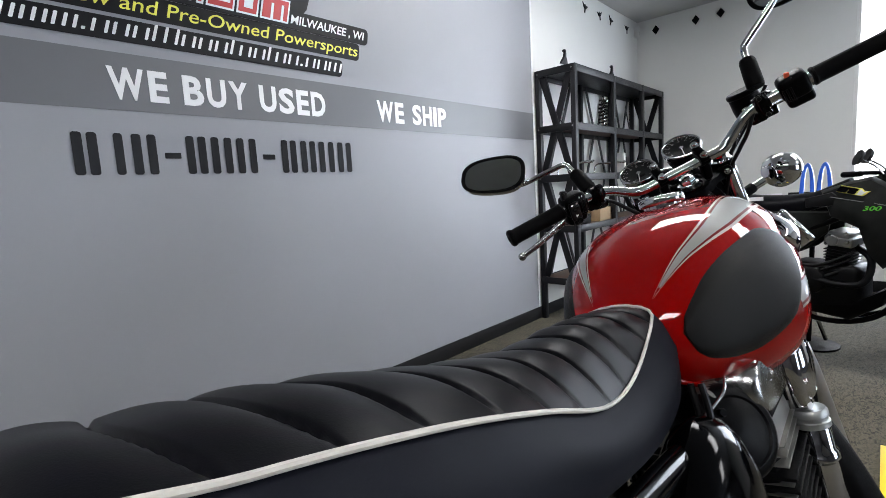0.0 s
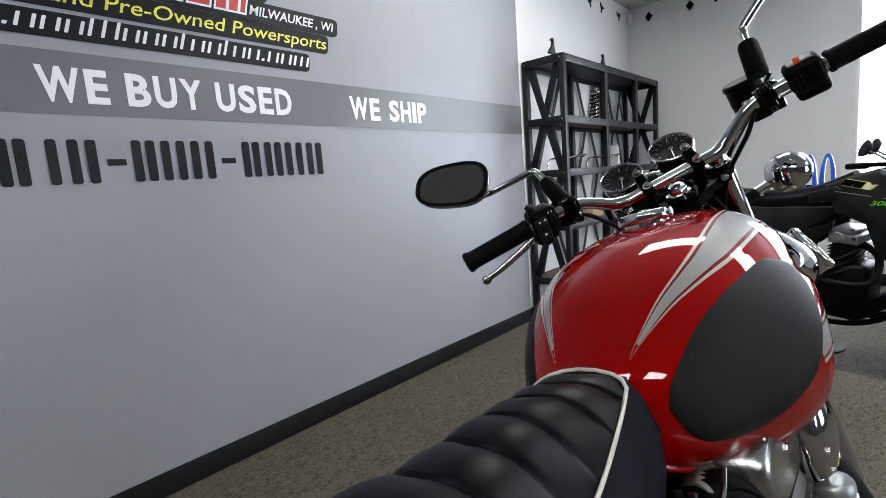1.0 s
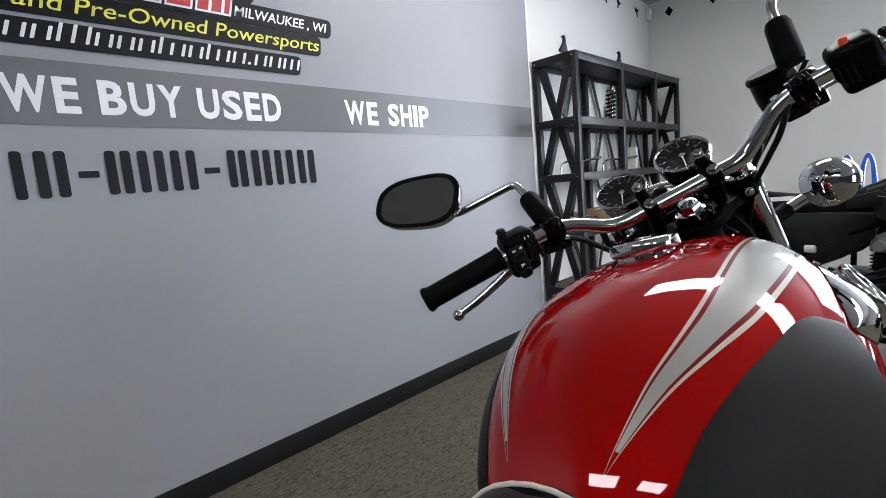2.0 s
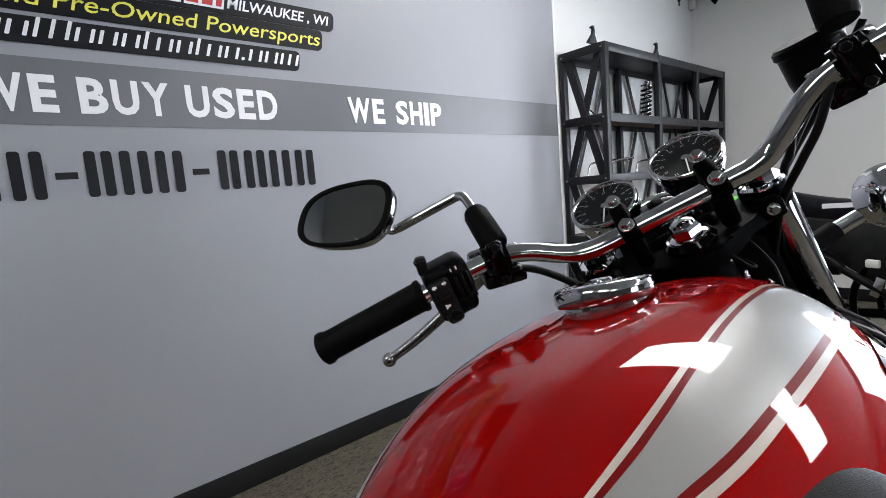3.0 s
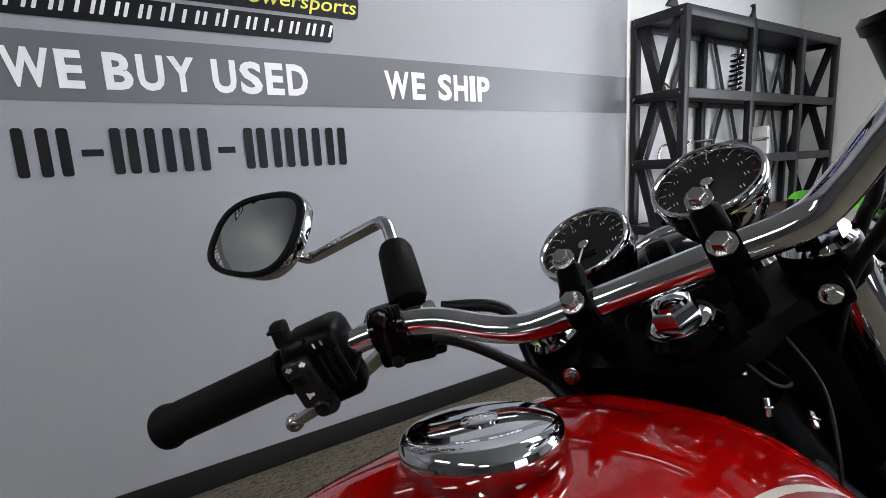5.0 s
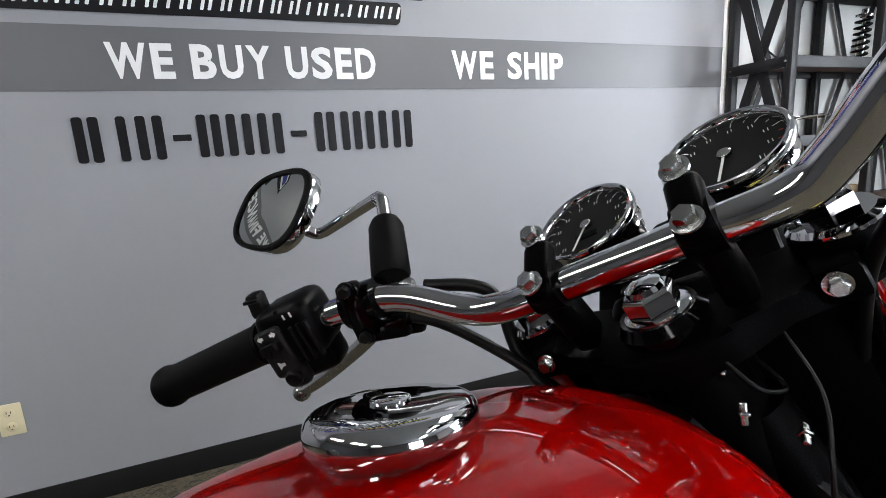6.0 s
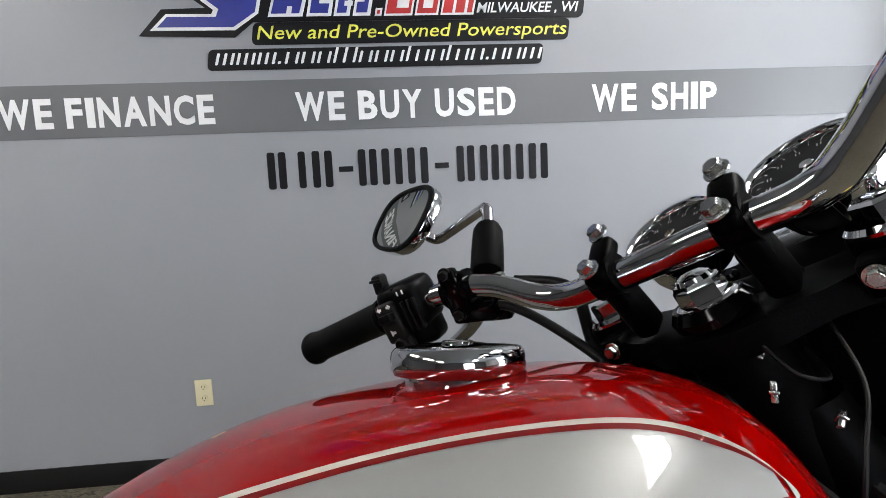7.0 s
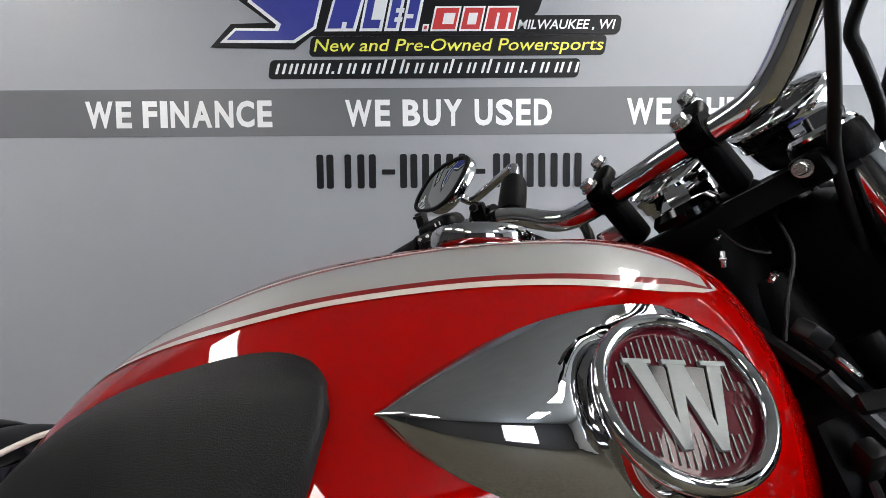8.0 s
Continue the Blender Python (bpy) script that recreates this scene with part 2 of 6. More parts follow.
def hermite(xs, vs, x):
    """A smooth curve through the nodes."""
    x = min(max(x, xs[0]), xs[-1])
    i = 0
    while i < len(xs) - 2 and x > xs[i + 1]:
        i += 1

    def slope(k):
        a, b = max(k - 1, 0), min(k + 1, len(xs) - 1)
        return (vs[b] - vs[a]) / (xs[b] - xs[a])
    h = xs[i + 1] - xs[i]
    t = (x - xs[i]) / h
    return ((2 * t ** 3 - 3 * t ** 2 + 1) * vs[i] + (t ** 3 - 2 * t ** 2 + t) * h * slope(i)
            + (-2 * t ** 3 + 3 * t ** 2) * vs[i + 1] + (t ** 3 - t ** 2) * h * slope(i + 1))


# ---------------------------------------------------------------- the room
EAST_X, WEST_X, SOUTH_Y, CEIL_Z = 4.9, -5.0, -7.5, 2.86
PAINT_EDGE = 2.665
solid("floor", box(B(), EAST_X - WEST_X + 0.3, -SOUTH_Y + 0.3, 0.1, pose((EAST_X + WEST_X) / 2, SOUTH_Y / 2, -0.05)), CARPET,
      "beige and brown flecked loop-pile carpet floor", "floor", "structure")
solid("wall_north", box(B(), PAINT_EDGE - WEST_X, 0.14, CEIL_Z, pose((PAINT_EDGE + WEST_X) / 2, 0.07, CEIL_Z / 2)), WALL_GREY,
      "light grey painted showroom wall", "wall", "structure")
solid("wall_north_2", box(B(), EAST_X - PAINT_EDGE, 0.14, CEIL_Z, pose((PAINT_EDGE + EAST_X) / 2, 0.07, CEIL_Z / 2)), WALL_WHITE,
      "off-white painted wall behind the shelving", "wall", "structure")
WIN_Y0, WIN_Y1, WIN_Z0, WIN_Z1 = -1.88, -4.17, 0.35, 2.78


def wall_with_opening(name, length, height, a0, a1, z0, z1, m, material, label):
    """A wall along local x with one opening from a0 to a1."""
    bm = B()
    for s0, s1, h0, h1 in ((0, a0, 0, height), (a1, length, 0, height), (a0, a1, 0, z0), (a0, a1, z1, height)):
        if s1 - s0 > 1e-4 and h1 - h0 > 1e-4:
            box(bm, s1 - s0, 0.14, h1 - h0, m @ pose((s0 + s1) / 2, 0.07, (h0 + h1) / 2))
    return solid(name, bm, material, label, "wall", "structure")


wall_with_opening("wall_east", -SOUTH_Y, CEIL_Z, -WIN_Y0, -WIN_Y1, WIN_Z0, WIN_Z1, pose(EAST_X, 0, 0, 0, 0, -90), WALL_WHITE,
                  "off-white end wall with a tall shop window")
# rear and west walls stay out of view; their dark tone shapes the reflections
wall_with_opening("wall_south", EAST_X - WEST_X, CEIL_Z, 2.6, 4.4, 0.5, 2.5, pose(EAST_X, SOUTH_Y, 0, 0, 0, 180), WALL_REAR,
                  "unseen rear wall with one shop window, kept dark for reflections")
solid("wall_west", box(B(), 0.14, -SOUTH_Y, CEIL_Z, pose(WEST_X - 0.07, SOUTH_Y / 2, CEIL_Z / 2)), WALL_REAR,
      "plain unseen wall closing the showroom, kept dark for reflections", "wall", "structure")
solid("ceiling", box(B(), EAST_X - WEST_X + 0.3, -SOUTH_Y + 0.3, 0.1, pose((EAST_X + WEST_X) / 2, SOUTH_Y / 2, CEIL_Z + 0.05)), CEILING,
      "pale grey suspended ceiling", "ceiling", "structure")
bm = B()
box(bm, EAST_X - WEST_X, 0.008, 0.10, pose((EAST_X + WEST_X) / 2, -0.004, 0.05), 0.003)
solid("baseboard", bm, BASEBOARD, "black rubber cove baseboard along the wall", "baseboard", "structure")
bm = B()
box(bm, 0.008, -SOUTH_Y - 0.02, 0.10, pose(EAST_X - 0.004, SOUTH_Y / 2, 0.05), 0.003)
solid("baseboard_2", bm, BASEBOARD, "black rubber cove baseboard along the end wall", "baseboard", "structure")
bm = B()
box(bm, PAINT_EDGE - WEST_X, 0.002, 0.211, pose((PAINT_EDGE + WEST_X) / 2, -0.0012, 1.5915))
solid("trim", bm, STRIPE, "dark grey painted band across the grey wall", "wall stripe", "structure")

bm = B()
box(bm, 0.022, 0.004, CEIL_Z - 0.1, pose(PAINT_EDGE - 0.002, -0.0022, 0.1 + (CEIL_Z - 0.1) / 2), 0.001)
solid("trim_2", bm, VINYL_WHITE, "thin white vertical corner bead at the paint edge", "trim", "structure")


def window(name, length, z0, z1, m, panes, label):
    w = thing(name, m, label, "window", kind="structure")
    for i in range(panes + 1):
        part("mullion", box(B(), 0.05, 0.08, z1 - z0, pose(length * i / panes, 0, (z0 + z1) / 2), 0.004), WALL_WHITE, w)
    for z in (z0, z1):
        part("rail", box(B(), length + 0.05, 0.09, 0.05, pose(length / 2, 0, z), 0.004), WALL_WHITE, w)
    for i in range(panes):
        p = part("pane", box(B(), length / panes - 0.06, 0.006, z1 - z0 - 0.06, pose(length * (i + 0.5) / panes, 0.02, (z0 + z1) / 2)), GLASS, w)
        p.visible_shadow = False
    return w


window("window_1", -WIN_Y1 + WIN_Y0, WIN_Z0, WIN_Z1, pose(EAST_X + 0.07, WIN_Y0, 0, 0, 0, -90), 2, "tall white-framed shop window, bright daylight outside")
window("window_2", 1.8, 0.5, 2.5, pose(EAST_X - 2.6, SOUTH_Y - 0.07, 0, 0, 0, 180), 2, "wide white-framed shop windows, bright daylight outside")
solid("ground", box(B(), 240, 240, 0.1, pose(0, 0, -0.18)), ASPHALT, "grey asphalt car park outside the shop", "ground", "structure")
solid("backdrop", box(B(), 0.1, 60, 24, pose(EAST_X + 22, -6, 12)), OUTSIDE, "overexposed bright daylight haze outside", "backdrop", "structure")
solid("backdrop_2", box(B(), 80, 0.1, 24, pose(0, SOUTH_Y - 24, 12)), OUTSIDE, "overexposed bright daylight haze outside", "backdrop", "structure")


def ceiling_light(x, y):
    t = thing("ceiling_light", pose(x, y, CEIL_Z, 0, 0, 90), "recessed rectangular fluorescent ceiling light, switched on", "ceiling light", "ceiling lights")
    bm = B()
    for sx, sy, px, py in ((1.24, 0.03, 0, 0.305), (1.24, 0.03, 0, -0.305), (0.03, 0.58, 0.605, 0), (0.03, 0.58, -0.605, 0)):
        box(bm, sx, sy, 0.02, pose(px, py, -0.012), 0.003)
    part("frame", bm, VINYL_WHITE, t)
    part("diffuser", box(B(), 1.17, 0.57, 0.008, pose(0, 0, -0.010), 0.002), LIGHT_PANEL, t)
    return t


for lx in (-2.4, 1.85):
    for ly in (-1.15, -3.20, -5.40):
        ceiling_light(lx, ly)
# ---------------------------------------------------------------- lettering on the wall


def lettering(name, text, x0, x1, z0, z1, y, material, parent, bold=0.02, shear=0.0, label=""):
    """Words in the built-in font, fitted to the box x0..x1, z0..z1 on a wall that faces -y."""
    cu = bpy.data.curves.new(name, "FONT")
    cu.body, cu.size, cu.extrude, cu.offset, cu.shear, cu.resolution_u = text, 1.0, 0.01, bold, shear, 3
    tmp = bpy.data.objects.new(name, cu)
    me = bpy.data.meshes.new_from_object(tmp)
    bpy.data.objects.remove(tmp)
    co = np.zeros(len(me.vertices) * 3)
    me.vertices.foreach_get("co", co)
    co = co.reshape(-1, 3)
    lo, hi = co.min(0), co.max(0)
    out = np.empty_like(co)
    out[:, 0] = x0 + (co[:, 0] - lo[0]) / (hi[0] - lo[0]) * (x1 - x0)
    out[:, 2] = z0 + (co[:, 1] - lo[1]) / (hi[1] - lo[1]) * (z1 - z0)
    out[:, 1] = y - (co[:, 2] - lo[2]) / (hi[2] - lo[2]) * 0.0012
    me.vertices.foreach_set("co", out.ravel())
    me.name = name
    me.materials.append(material)
    ob = new(name, me)
    ob.parent = parent
    return tagged(ob, label) if label else ob


def wall_plate(bm, poly, y, depth=0.0012):
    """A flat vinyl shape; the polygon is in x, z of the wall."""
    return prism(bm, [(x, z) for x, z in poly], depth, Matrix.Translation((0, y, 0)) @ pose(0, 0, 0, 90))


def rounded(x0, x1, z0, z1, r, slant=0.0, n=5):
    out = []
    for cx, cz, a in ((x1 - r, z0 + r, -90), (x1 - r, z1 - r, 0), (x0 + r, z1 - r, 90), (x0 + r, z0 + r, 180)):
        for k in range(n + 1):
            b = radians(a + 90 * k / n)
            x, z = cx + r * math.cos(b), cz + r * math.sin(b)
            out.append((x + slant * (z - z0), z))
    return out


sign = thing("wall_sign", pose(0, 0, 0), "large vinyl lettering and shop logo applied to the grey wall", "wall sign")
Y1, Y2, Y3 = -0.0026, -0.0040, -0.0054
WIDTH = dict(W=1.38, E=0.78, B=0.95, U=0.95, Y=1.0, S=0.92, D=0.95, F=0.76, I=0.38, N=0.97, A=1.05, C=0.95, H=0.97, P=0.92)
for txt, x0, x1 in (("WE", -1.413, -1.208), ("FINANCE", -1.158, -0.579), ("WE", -0.250, -0.048), ("BUY", 0.008, 0.278), ("USED", 0.333, 0.683), ("WE", 1.023, 1.226), ("SHIP", 1.296, 1.598)):
    total = sum(WIDTH[c] for c in txt) + 0.16 * (len(txt) - 1)
    k, px = (x1 - x0) / total, x0
    for c in txt:
        lettering("letter", c, px, px + WIDTH[c] * k, 1.526, 1.645, Y1, VINYL_WHITE, sign, bold=0.034)
        px += (WIDTH[c] + 0.16) * k
# the telephone number: two plain upright bars for each figure, one where it is narrow
for c, wide in ((-0.389, 0.087), (-0.268, 0.048), (-0.204, 0.094), (-0.011, 0.089), (0.089, 0.097), (0.199, 0.098), (0.412, 0.088), (0.515, 0.092), (0.618, 0.098), (0.731, 0.094)):
    bars = ((c + 0.004, c + 0.036), (c + wide - 0.038, c + wide - 0.006)) if wide > 0.06 else ((c + 0.010, c + 0.040),)
    for x0, x1 in bars:
        part("bar", wall_plate(B(), rounded(x0, x1, 1.248, 1.402, 0.010), Y1), VINYL_BLACK, sign)
for c in (-0.089, 0.321):
    part("bar", wall_plate(B(), rounded(c, c + 0.060, 1.310, 1.333, 0.003), Y1), VINYL_BLACK, sign)
# address plate with plain slanted bars
part("plate", wall_plate(B(), rounded(-0.592, 0.800, 1.738, 1.822, 0.020, 0.14), Y1), VINYL_BLACK, sign, "black rounded plate")
xw = -0.560
for c in "www.nnnlhnnnlnnlnn.nnm":
    wide = dict(w=0.074, n=0.056, l=0.030, h=0.056, m=0.082)[c] if c != "." else 0.018
    tall = 0.011 if c == "." else 0.062 if c in "lh" else 0.046
    strokes = (0.0,) if c in ".l" else (0.0, wide / 2 - 0.0075, wide - 0.015) if c in "wm" else (0.0, wide - 0.015)
    for d in strokes:
        part("bar", wall_plate(B(), rounded(xw + d, xw + d + (0.011 if c != "." else 0.012), 1.760, 1.760 + tall, 0.003, 0.30), Y2), VINYL_WHITE, sign)
    xw += wide + 0.0095
part("plate", wall_plate(B(), rounded(-0.408, 0.918, 1.836, 1.925, 0.022, 0.14), Y1), VINYL_BLACK, sign, "black rounded plate")
lettering("slogan", "New and Pre-Owned Powersports", -0.385, 0.914, 1.841, 1.912, Y2, VINYL_YELLOW, sign, bold=0.004, shear=0.2, label="thin yellow slanted words")
part("plate", wall_plate(B(), rounded(0.46, 0.985, 1.926, 2.012, 0.026, 0.14), Y1 - 0.0004), VINYL_BLACK, sign, "black rounded plate")
lettering("town_name", "MILWAUKEE , WI", 0.526, 0.968, 1.944, 1.992, Y2 - 0.0004, VINYL_WHITE, sign, bold=0.012, shear=0.25, label="white slanted capitals")
# the logo: plain slanted shapes in its colours
part("logo_backing", wall_plate(B(), [(-0.845, 1.879), (-0.470, 1.868), (-0.395, 1.926), (0.52, 1.926), (0.62, 2.03), (0.72, 2.30), (-0.72, 2.30), (-0.735, 2.10), (-0.580, 1.985), (-0.750, 1.981)], Y1 - 0.0002), VINYL_BLACK, sign, "black logo backing")
part("logo_swoosh_edge", wall_plate(B(), [(-0.800, 1.899), (-0.468, 1.896), (-0.372, 1.960), (-0.300, 2.24), (-0.66, 2.24), (-0.672, 2.075), (-0.548, 1.976), (-0.556, 1.960), (-0.733, 1.962)], Y2), VINYL_WHITE, sign, "white logo edge")
part("logo_swoosh", wall_plate(B(), [(-0.770, 1.911), (-0.474, 1.908), (-0.384, 1.966), (-0.318, 2.225), (-0.645, 2.225), (-0.655, 2.080), (-0.526, 1.978), (-0.540, 1.948), (-0.728, 1.951)], Y3), VINYL_BLUE, sign, "blue logo stroke")


def logo_block(outer, inner, material, y_edge, y_face, label):
    """A white-edged shape of the logo with its coloured face."""
    part("logo_block_edge", wall_plate(B(), outer, y_edge), VINYL_WHITE, sign)
    part("logo_block", wall_plate(B(), inner, y_face), material, sign, label)


for a, b, lean in ((-0.335, -0.196, 0.30), (-0.180, -0.080, 0.22), (-0.070, -0.005, 0.22), (0.008, 0.080, 0.22)):
    lo, hi = 1.946, 2.20
    d = (hi - lo) * lean
    logo_block([(a, lo), (b, lo), (b + d, hi), (a + d, hi)], [(a + 0.014, lo + 0.012), (b - 0.012, lo + 0.012), (b + d - 0.014, hi - 0.01), (a + d + 0.010, hi - 0.01)], VINYL_BLUE, Y2, Y3, "blue logo block")
# notches that set the blocks' strokes apart
for a, b, lo, hi in ((-0.262, -0.242, 1.946, 1.985), (-0.125, -0.070, 1.995, 2.19), (-0.024, 0.010, 1.985, 2.004), (-0.016, 0.020, 2.025, 2.044), (0.026, 0.060, 2.000, 2.018)):
    part("logo_notch", wall_plate(B(), [(a, lo), (b, lo), (b + (hi - lo) * 0.22, hi), (a + (hi - lo) * 0.22, hi)], Y3 - 0.0013), VINYL_WHITE, sign)
for a, b, top in ((0.098, 0.126, 1.975), (0.136, 0.254, 2.052), (0.264, 0.362, 2.052), (0.372, 0.512, 2.052)):
    lo = 1.944
    d = (top - lo) * 0.22
    logo_block([(a, lo), (b, lo), (b + d, top), (a + d, top)], [(a + 0.009, lo + 0.008), (b - 0.007, lo + 0.008), (b + d - 0.009, top - 0.008), (a + d + 0.007, top - 0.008)], VINYL_RED, Y2 - 0.0003, Y3 - 0.0003, "red logo block")
for a, b, lo, hi in ((0.190, 0.240, 1.974, 2.022), (0.300, 0.340, 1.972, 2.022), (0.420, 0.432, 1.944, 2.022), (0.470, 0.482, 1.944, 2.022)):
    part("logo_notch", wall_plate(B(), [(a, lo), (b, lo), (b + (hi - lo) * 0.22, hi), (a + (hi - lo) * 0.22, hi)], Y3 - 0.0016), VINYL_WHITE, sign)

# wall socket
socket = thing("wall_socket", pose(-0.732, 0, 0.385), "ivory duplex wall socket on the grey wall", "wall socket")
part("cover", box(B(), 0.072, 0.006, 0.117, pose(0, -0.003, 0), 0.0025), IVORY, socket)
for dz in (0.026, -0.026):
    part("outlet", lathe(B(), [(0.0165, 0), (0.0165, 0.002), (0.015, 0.003)], 20, pose(0, -0.0055, dz, 90)), IVORY, socket)
    for dx in (-0.006, 0.006):
        part("slot", box(B(), 0.0022, 0.001, 0.008, pose(dx, -0.0089, dz + 0.003)), PLASTIC, socket)
    part("slot", lathe(B(), [(0.0025, 0), (0.0025, 0.0008)], 10, pose(0, -0.0086, dz - 0.008, 90)), PLASTIC, socket)

# ---------------------------------------------------------------- the red motorcycle
LEAN = -13.8
bike = thing("motorcycle", pose(0.010, -2.076, -0.048, LEAN), "red and silver classic motorcycle with chrome handlebar on its side stand", "motorcycle")

# fuel tank: sections across the bike, from the rear to the front: top, bottom, widest height and half width
TX = [-0.120, -0.1145, -0.086, -0.030, 0.043, 0.12, 0.21, 0.285, 0.337, 0.370, 0.380]
TT = [0.981, 1.000, 1.035, 1.085, 1.122, 1.140, 1.149, 1.148, 1.130, 1.076, 1.047]
TB = [0.935, 0.921, 0.892, 0.866, 0.841, 0.838, 0.868, 0.898, 0.914, 0.948, 0.965]
TM = [0.953, 0.952, 0.951, 0.961, 0.958, 0.963, 1.001, 1.010, 1.001, 0.998, 0.996]
TW = [0.038, 0.058, 0.098, 0.1345, 0.1705, 0.190, 0.1785, 0.152, 0.119, 0.087, 0.070]


def tank_point(x, a, out=0.0):
    """A place on the tank: x along the bike; a = -1 at the bottom line, 0 at the widest, 1 at the top line; the sign of a side follows w."""
    zt, zb, w, zc = hermite(TX, TT, x), hermite(TX, TB, x), hermite(TX, TW, x), hermite(TX, TM, x)
    t = a * math.pi / 2
    y = w * abs(math.cos(t)) ** (2 / 2.7)
    h = (zt - zc) if a >= 0 else (zc - zb)
    z = zc + math.copysign(h * abs(math.sin(t)) ** (2 / 2.3), a)
    return Vector((x, y, z))


def tank_skin(x, a, side, out):
    p = tank_point(x, a)
    e = 1e-3
    px = (tank_point(min(x + e, TX[-1] - 0.001), a) - tank_point(max(x - e, TX[0] + 0.001), a))
    a0, a1 = max(a - 0.01, -1), min(a + 0.01, 1)
    pa = tank_point(x, a1) - tank_point(x, a0)
    n = px.cross(pa).normalized()
    if n.y < 0:
        n = -n
    q = p + n * out
    return Vector((q.x, q.y * side, q.z))


def a_of(x, z):
    """The a at which the skin passes the height z."""
    zt, zb, zc = hermite(TX, TT, x), hermite(TX, TB, x), hermite(TX, TM, x)
    h = (zt - zc) if z >= zc else (zc - zb)
    s = min(abs(z - zc) / h, 1.0) ** 1.15
    return math.copysign(math.asin(min(s, 1)) * 2 / math.pi, z - zc)


def a_of_y(x, y):
    """The a on the upper half at which the skin stands y from the middle."""
    w = hermite(TX, TW, x)
    return math.acos(min(1, (min(y / w, 1)) ** 1.35)) * 2 / math.pi


bm = B()
secs = []
NX, NA = 90, 40
for i in range(NX + 1):
    x = TX[0] + (TX[-1] - TX[0]) * (0.5 - 0.5 * math.cos(math.pi * i / NX))
    ring = []
    for k in range(2 * NA):
        u = k / NA
        a = -1 + 2 * u if u <= 1 else 3 - 2 * u
        p = tank_point(x, a)
        ring.append((p.x, p.y if u <= 1 else -p.y, p.z))
    secs.append(ring)
rings(bm, secs)
bmesh.ops.remove_doubles(bm, verts=bm.verts, dist=2e-4)
tank = part("fuel_tank", bm, RED_PAINT, bike, "glossy candy red fuel tank", sharp=60)

for side in (1, -1):
    lip = [tank_skin(x, -0.72, side, 0.001) for x in [-0.105 + 0.455 * k / 50 for k in range(51)]]
    part("tank_seam", tube(B(), lip, 0.0042, 10), RED_PAINT, tank, "rolled red seam along the tank's lower edge")
# silver flash with pinstripes, each a thin skin on the tank
FX = [-0.097, -0.05, 0.0, 0.05, 0.10, 0.16, 0.22, 0.265, 0.298, 0.312]
FU = [0.0450, 0.065, 0.083, 0.0930, 0.095, 0.0935, 0.0920, 0.0925, 0.0985, 0.1055]
FL = [0.0462, 0.079, 0.108, 0.129, 0.139, 0.1435, 0.1415, 0.133, 0.118, 0.1070]


def flash_skin(bm, lo, hi, side, out, n=60, across=8, x0=FX[0], x1=FX[-1]):
    """A strip of the tank's skin between two lines given as distances from the middle."""
    secs = []
    for i in range(n + 1):
        x = x0 + (x1 - x0) * i / n
        a0, a1 = a_of_y(x, lo(x)), a_of_y(x, hi(x))
        secs.append([tank_skin(x, a0 + (a1 - a0) * k / across, side, out) for k in range(across + 1)])
    rings(bm, secs, False, False)
    return bm


def up(x):
    return hermite(FX, FU, x)


def low(x):
    return max(hermite(FX, FL, x), up(x) + 0.001)


def lower_edge(x):
    return hermite([0.085, 0.12, 0.20, 0.32], [0.948, 0.952, 0.964, 0.975], x)


def upper_edge(x):
    return hermite([0.085, 0.12, 0.20, 0.32], [0.992, 0.994, 0.998, 0.992], x)


def taper(x):
    """How much of their full width the pinstripes have where the flash runs to a point."""
    return min(1.0, (low(x) - up(x)) / 0.032)


